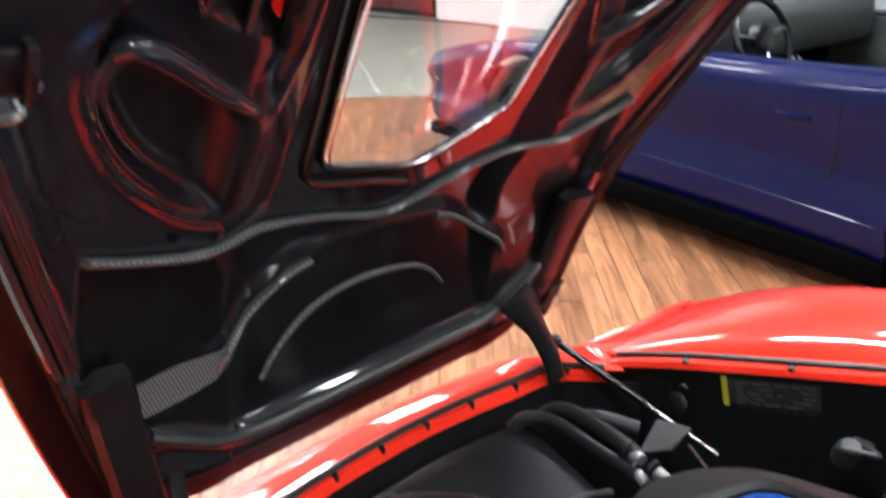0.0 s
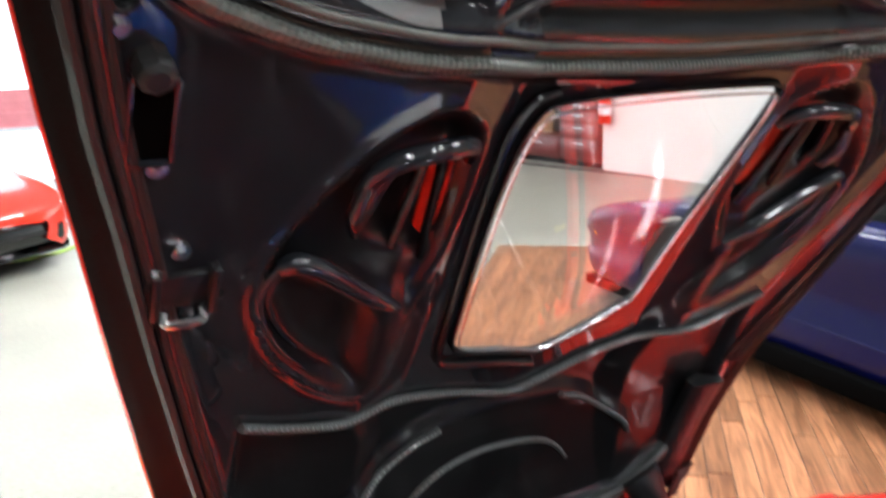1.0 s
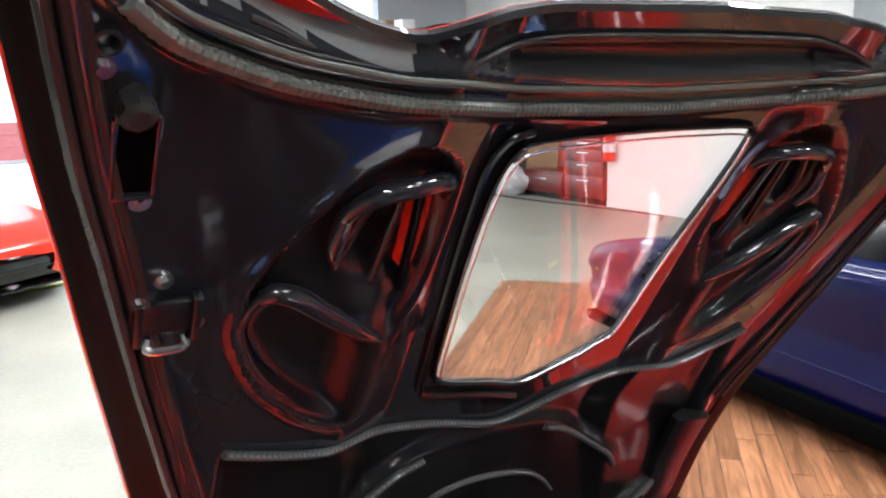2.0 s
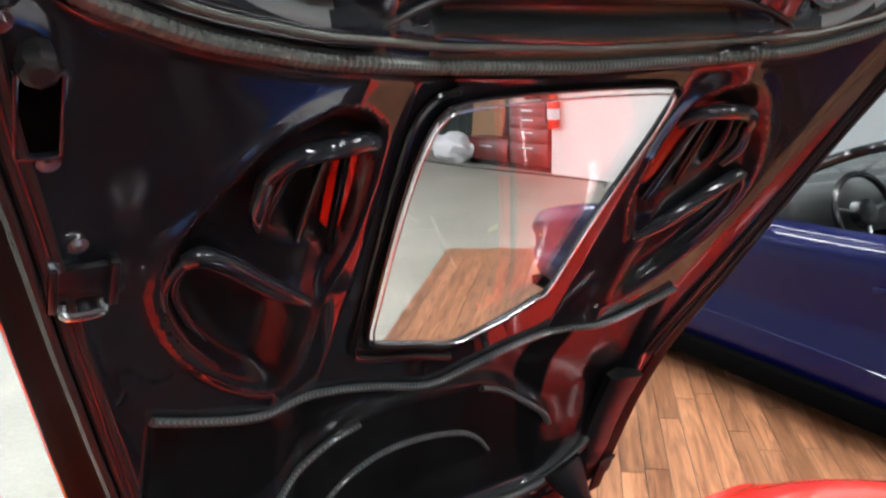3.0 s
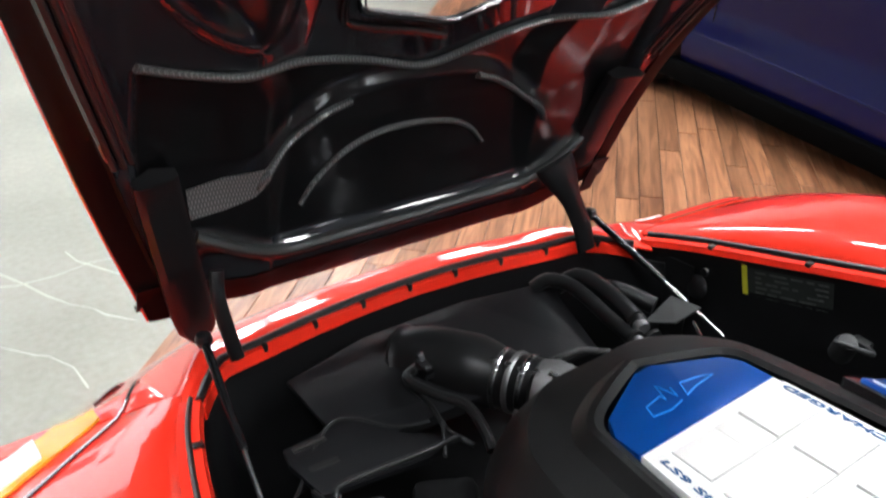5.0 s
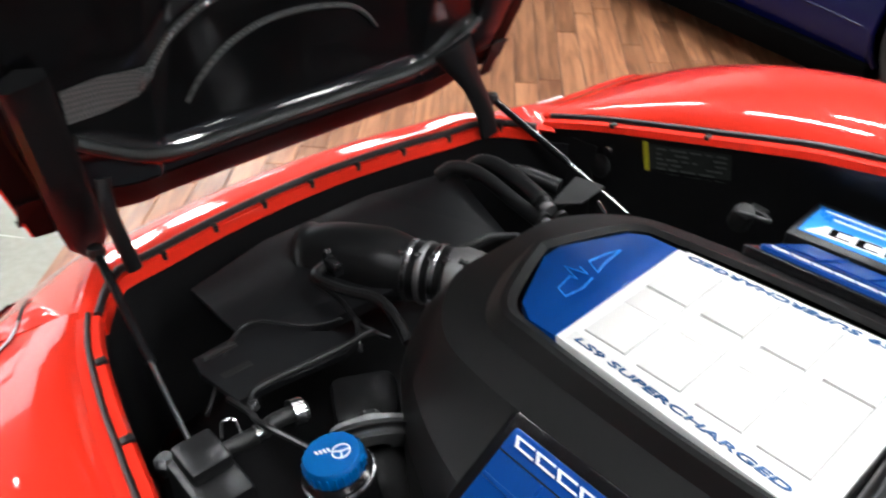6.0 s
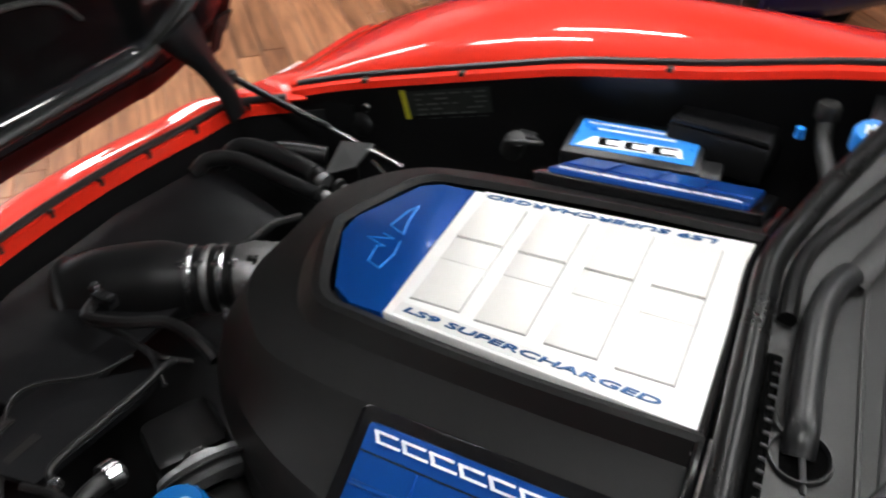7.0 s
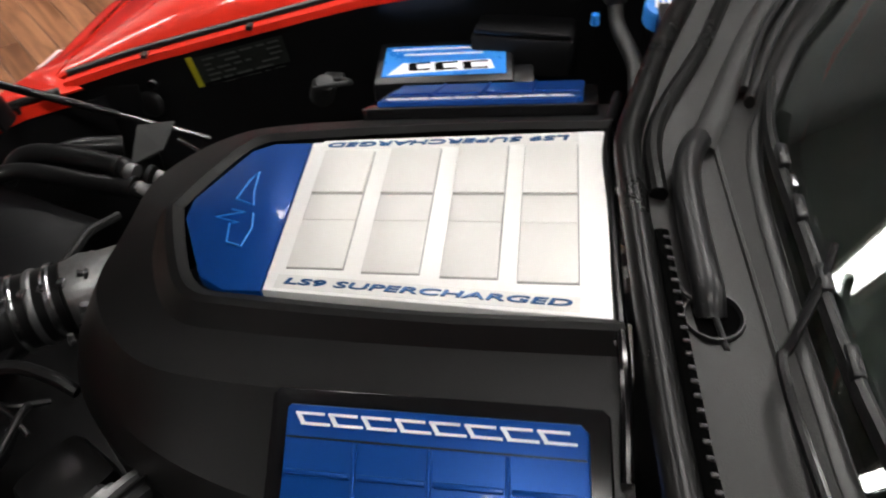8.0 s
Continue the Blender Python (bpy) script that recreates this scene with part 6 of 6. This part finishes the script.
for y, w, zb, zc, zf in TAIL:
    c = [(0.70 * w, zb - 0.03), (0.80 * w, zb - 0.005), (0.90 * w, zb), (0.965 * w, zb - 0.025), (w, zb - 0.10), (0.978 * w, 0.5 * (zb + zf) + 0.06), (0.985 * w, zf + 0.15), (0.88 * w, zf)]
    rows.append(spline([V((a, y, b)) for a, b in c], 4))


def tail_side():
    bm = grid_bm([list(r) for r in zip(*[spline(col, 6) for col in zip(*rows)])])
    bmesh.ops.delete(bm, geom=[f for f in bm.faces if math.hypot(f.calc_center_median().y + 2.45, f.calc_center_median().z - 0.347) < 0.37], context="FACES")
    return thicken(bm, 0.004)


both(tail_side, "door_and_rear_fender", RED, car, "glossy red door and rear fender")
rf = grid_bm([[V((x * (0.66 + 0.06 * t), -1.02 - 2.15 * t, 1.27 - 0.42 * t * t - 0.06 * x * x * (1 - t) - 0.02 * t)) for x in np.linspace(-1, 1, 11)] for t in np.linspace(0, 1, 11)])
part("roof", thicken(flip(rf), 0.01), RED, car, "red roof and rear deck")
for s in (1, -1):
    sg = grid_bm([[V((s * (0.74 - 0.09 * b * (1 - 0.5 * a)), -0.62 - 2.2 * a, 0.865 + b * (0.36 - 0.36 * a * a) * min(1, 0.35 + 2.2 * a))) for b in (0, 0.5, 1)] for a in np.linspace(0, 1, 9)])
    part("side_window", thicken(sg, 0.004), SCREEN, car, "dark side window")
part("tail_panel", box_bm((1.5, 0.06, 0.50), (0, -3.18, 0.57), 0.02), RED, car)
part("floor_pan", box_bm((1.5, 3.6, 0.03), (0, -1.4, 0.16), 0.01), BLACK, car)

# ---- along the walls ----
def cabinet(m, label, w, d, h, rows_):
    ob = holder("tool_cabinet", m.translation, label, "cabinet", "maroon cabinets")
    mm = Matrix.Translation(-m.translation) @ m
    part("body", box_bm((d, w, h - 0.08), (0, 0, 0.08 + (h - 0.08) / 2), 0.006, mm), MAROON, ob)
    part("plinth", box_bm((d - 0.06, w - 0.04, 0.08), (0, 0, 0.04), 0, mm), GLOSS, ob)
    part("top", box_bm((d + 0.02, w + 0.02, 0.03), (0, 0, h + 0.015), 0.006, mm), MAROON, ob)
    y = 0.12
    for k, hh in enumerate(rows_):
        dr = part("drawer", box_bm((0.02, w - 0.03, hh - 0.012), (-d / 2 - 0.011, 0, y + hh / 2), 0.004, mm), MAROON, ob)
        part("handle", box_bm((0.02, w * 0.3, 0.02), (-d / 2 - 0.03, 0, y + hh * 0.75), 0.005, mm), CHROME, dr, "bright drawer handle")
        y += hh
    return ob


cabinet(pose(7.36, 8.70, 0), "maroon lacquered tool cabinet with drawers, against the wall", 0.82, 0.55, 0.86, (0.26, 0.20, 0.16, 0.12))
cabinet(pose(7.36, 9.62, 0), "low maroon lacquered cabinet against the wall", 0.96, 0.55, 0.37, (0.22,))
thing("wall_shelf", merge(box_bm((0.30, 0.88, 0.04), (7.5, 8.70, 1.12), 0.004), box_bm((0.02, 0.88, 0.70), (7.68, 8.70, 1.25), 0.003), box_bm((0.30, 0.03, 0.50), (7.5, 9.1, 1.2), 0.003), box_bm((0.30, 0.03, 0.50), (7.5, 8.3, 1.2), 0.003)), MAROON, "maroon wall shelf above the cabinet", "shelf", smooth=False)
for k, (yy, hh, mt) in enumerate(((8.45, 0.16, WHITEINK), (8.6, 0.12, COWL), (8.77, 0.18, WHITEINK), (8.95, 0.14, LABELBLUE))):
    thing("spray_can", merge(lathe_bm([(0, 0), (0.032, 0), (0.033, 0.01), (0.033, hh - 0.02), (0.02, hh), (0.012, hh), (0.012, hh + 0.02), (0, hh + 0.022)], pose(7.45, yy, 1.14), 16)), mt, "small spray can standing on the wall shelf", "can", "cans on the shelf")
thing("wooden_board", box_bm((0.04, 0.75, 1.9), (0, 0, 0.95), 0.006, pose(7.42, 10.1, 0, 0, 6, 0)), BROWN, "tall brown board leaning on the wall", "board", smooth=False)
thing("dark_curtain", grid_bm([[V((7.58 + 0.03 * math.sin(k * 1.3), 10.55 + 0.05 * k, z)) for z in (0.02, 0.8, 1.6, 2.4)] for k in range(22)]), surf("dark_green_cloth", (0.03, 0.045, 0.04), (0.02, 0.03, 0.027), 8, 0.8), "dark green hanging curtain with soft folds", "curtain")
ext = holder("fire_extinguisher", (7.01, 8.13, 0.62), "red fire extinguisher hung on the white wall", "extinguisher")
part("cylinder", lathe_bm([(0, 0), (0.07, 0.0), (0.08, 0.02), (0.08, 0.36), (0.05, 0.43), (0.025, 0.45), (0, 0.45)], pose(0, 0, 0), 24), RED, ext)
part("label", lathe_bm([(0.0812, 0.12), (0.0812, 0.26)], None, 24), WHITEINK, ext, "white label band")
part("valve", merge(box_bm((0.05, 0.12, 0.03), (0, 0.02, 0.49), 0.006), lathe_bm([(0.02, 0.44), (0.02, 0.50), (0, 0.50)], None, 12)), GLOSS, ext, "black valve and lever")
part("hose", tube_bm(spline([(0, 0.07, 0.48), (-0.02, 0.13, 0.40), (-0.03, 0.12, 0.2), (-0.03, 0.10, 0.05)], 6), 0.012, 8), RUBBER, ext)
thing("wall_sign", box_bm((0.015, 0.22, 0.30), (7.09, 8.0, 1.5), 0.003), RED, "red safety sign on the white wall", "sign", smooth=False)
bag = bmesh.new()
bmesh.ops.create_icosphere(bag, subdivisions=4, radius=0.30)
for v in bag.verts:
    k = 1 + 0.28 * noise.noise(v.co * 5.0) + 0.10 * noise.noise(v.co * 14.0)
    v.co = V((v.co.x * 0.8 * k, v.co.y * 1.35 * k, v.co.z * 0.75 * k))
bag.transform(pose(6.95, 10.30, 0.235))
thing("plastic_bag", bag, PLASTICBAG, "crumpled white plastic bag on the floor by the cabinet", "bag")
thing("floor_cable", tube_bm(spline([(6.8, 11.2, 0.008), (6.7, 10.6, 0.008), (6.75, 9.3, 0.008), (6.9, 8.3, 0.008), (7.0, 7.25, 0.008), (6.75, 6.95, 0.008)], 8), 0.012, 6), RUBBER, "black cable lying along the wall", "cable")
thing("picture_frame", merge(box_bm((0.02, 0.32, 0.03), (6.98, 4.27, 2.05), 0.003), box_bm((0.02, 0.32, 0.03), (6.98, 4.27, 1.61), 0.003), box_bm((0.02, 0.03, 0.40), (6.98, 4.12, 1.83), 0.003), box_bm((0.02, 0.03, 0.40), (6.98, 4.42, 1.83), 0.003), box_bm((0.006, 0.28, 0.38), (6.986, 4.27, 1.83))), GLOSS, "thin black picture frame on the wall", "picture", smooth=False)
thing("wall_pier", box_bm((0.12, 11.8, 4.0), (7.05, -1.1, 2.0), 0.004), WALLMID, "mid grey painted wall section", "wall", kind="structure", smooth=False)
shelf = holder("storage_rack", (6.15, 11.9, 0), "tall grey storage rack with boxes on top, by the doorway", "rack")
for yy in (-0.45, 0.45):
    for xx in (-0.3, 0.3):
        part("post", box_bm((0.04, 0.04, 2.45), (xx, yy, 1.225), 0.004), DARK, shelf, smooth=False)
for zz in (0.3, 0.95, 1.6, 2.42):
    part("shelf_board", box_bm((0.68, 0.98, 0.03), (0, 0, zz), 0.004), WALLGREY, shelf, smooth=False)
for k, (xx, yy, sx, sy, sz, mt) in enumerate(((5.98, 11.6, 0.22, 0.26, 0.20, WHITEINK), (6.1, 11.95, 0.25, 0.30, 0.14, DARK), (6.05, 12.25, 0.24, 0.22, 0.24, BROWN))):
    thing("storage_box", box_bm((sx, sy, sz), (xx, yy, 2.435 + sz / 2), 0.008), mt, "small box on top of the storage rack", "box", "boxes on the rack")
thing("pink_crate", merge(*[box_bm((0.9, 0.5, 0.03), (0.30, 11.6, 0.86 + 0.15 * k), 0.004) for k in range(3)], box_bm((0.9, 0.04, 0.5), (0.30, 11.38, 1.05), 0.004), box_bm((0.04, 0.5, 0.5), (-0.15, 11.6, 1.05), 0.004), box_bm((0.04, 0.5, 0.5), (0.75, 11.6, 1.05), 0.004)), surf("pink_plastic", (0.6, 0.22, 0.25), (0.5, 0.17, 0.2), 6, 0.4), "pink plastic crate on a workbench", "crate", smooth=False)
bench = holder("workbench", (0.4, 11.6, 0), "grey workbench before the bright doorway", "bench")
part("bench_top", box_bm((2.6, 0.7, 0.05), (0, 0, 0.82), 0.006), WALLGREY, bench, smooth=False)
for xx in (-1.2, 1.2):
    for yy in (-0.28, 0.28):
        part("leg", box_bm((0.06, 0.06, 0.80), (xx, yy, 0.40), 0.005), DARK, bench, smooth=False)
stand = holder("work_light_stand", (0.95, 10.6, 0), "black work light on a tripod stand", "work light")
part("pole", tube_bm([(0, 0, 0.25), (0, 0, 1.45)], 0.016, 10), GLOSS, stand)
for k in range(3):
    part("leg", tube_bm([(0, 0, 0.45), (0.4 * math.cos(2.1 * k), 0.4 * math.sin(2.1 * k), 0.012)], 0.012, 8), GLOSS, stand)
part("lamp_head", box_bm((0.26, 0.10, 0.18), (0, 0, 1.50), 0.02, pose(0, 0, 0, 0, 0, 15)), GLOSS, stand)
thing("air_hose", tube_bm(spline([(-0.6, 7.55, 0.012), (-0.1, 7.45, 0.012), (0.35, 7.6, 0.012), (0.65, 8.1, 0.012), (0.75, 8.7, 0.012), (0.4, 9.2, 0.012)], 8), 0.014, 8), surf("green_hose_rubber", (0.35, 0.55, 0.06), (0.3, 0.48, 0.05), 10, 0.45), "bright green air hose lying on the concrete", "hose")

# hairline cracks in the concrete, filled pale
FILL = surf("pale_crack_filler", (0.50, 0.49, 0.43), (0.42, 0.41, 0.36), 12, 0.5)
crng = random.Random(4)


def crack(start, ang, length):
    p = V(start)
    pts = [p.copy()]
    while length > 0:
        ang += crng.uniform(-0.7, 0.7) * 0.6
        st = crng.uniform(0.04, 0.12)
        p = p + V((math.cos(ang), math.sin(ang), 0)) * st
        pts.append(p.copy())
        length -= st
    rows = []
    for a, b in zip(pts, pts[1:]):
        n = V((-(b - a).y, (b - a).x, 0)).normalized() * crng.uniform(0.0012, 0.0042)
        rows.append([a - n, a + n])
    return grid_bm(rows)


for k, (st, an, ln) in enumerate((((-0.62, 2.38, 0.0025), 0.3, 0.9), ((-0.28, 2.50, 0.0026), -1.7, 0.9), ((-0.40, 1.72, 0.0027), 1.5, 0.5), ((-1.6, 3.2, 0.0025), 0.6, 2.2), ((-0.5, 4.2, 0.0026), 1.2, 2.5), ((2.2, 6.0, 0.0025), 0.5, 2.0))):
    thing("floor_crack", crack(st, an, ln), FILL, "pale filled hairline crack in the concrete", "crack", "floor cracks", kind="structure", smooth=False)

# ---- wood-look floor under the cars ----
U, N = V((0.70, 0.714, 0)), V((0.714, -0.70, 0))
corner = V((3.35, 5.40, 0))
deck = thing("wood_floor", box_bm((9.9, 7.5, 0.004), (0, 0, 0), 0, Matrix.Translation(corner - U * 4.97 + N * 3.76 + V((0, 0, 0.0025))) @ pose(0, 0, 0, 0, 0, 45.57)), surf("dark_joint_board", (0.05, 0.025, 0.012), (0.035, 0.017, 0.008), 9, 0.7), "brown wood-look laminate floor laid over the concrete", "floor", kind="structure", smooth=False)
PW, PL = 0.09, 1.1
plank_bm = box_bm((PL - 0.003, PW - 0.003, 0.008), (0, 0, 0.008), 0.0015, None, 1)
pm = bpy.data.meshes.new("plank")
plank_bm.to_mesh(pm)
plank_bm.free()
pm.materials.append(WOOD)
rng = random.Random(5)
far = []
count = 0
for i in range(83):
    shift = rng.random() * PL
    for j in range(-1, 11):
        along = -(j * PL + PL / 2) + shift
        c = corner + U * along + N * (i * PW + PW / 2)
        if along - PL / 2 > -0.05:
            continue
        if along > -PL / 2:
            # a cut piece at the edge
            ln = PL / 2 - along
            far.append((Matrix.Translation(corner + U * (-ln / 2) + N * (i * PW + PW / 2)) @ pose(0, 0, 0, 0, 0, math.degrees(math.atan2(U.y, U.x))), ln))
            continue
        if along - PL / 2 < -9.91:
            ln = along + PL / 2 + 9.91
            if ln > 0.05:
                far.append((Matrix.Translation(corner + U * (-9.91 + ln / 2) + N * (i * PW + PW / 2)) @ pose(0, 0, 0, 0, 0, math.degrees(math.atan2(U.y, U.x))), ln))
            continue
        near = -0.6 < c.x < 3.6 and 0.6 < c.y < 5.3
        m4 = Matrix.Translation(c) @ pose(0, 0, 0, 0, 0, math.degrees(math.atan2(U.y, U.x)))
        if near and count < 290:
            ob = new("plank", pm)
            ob.matrix_basis = m4
            ob.parent = deck
            count += 1
        else:
            far.append((m4, PL))
turn = pose(0, 0, 0, 0, 0, 45.57)
unturn = turn.inverted()
verts, faces = [], []
for m4, ln in far:
    k = len(verts)
    for sz in (0.004, 0.012):
        for sx, sy in ((-1, -1), (1, -1), (1, 1), (-1, 1)):
            verts.append(unturn @ m4 @ V((sx * (ln - 0.003) / 2, sy * (PW - 0.003) / 2, sz)))
    faces += [(k + 4, k + 5, k + 6, k + 7)] + [(k + a, k + (a + 1) % 4, k + 4 + (a + 1) % 4, k + 4 + a) for a in range(4)]
me = bpy.data.meshes.new("planking")
me.from_pydata(verts, [], faces)
me.materials.append(WOOD)
rest = new("planking", me)
rest.matrix_basis = turn
rest.parent = deck
tagged(rest, kind="stuff")
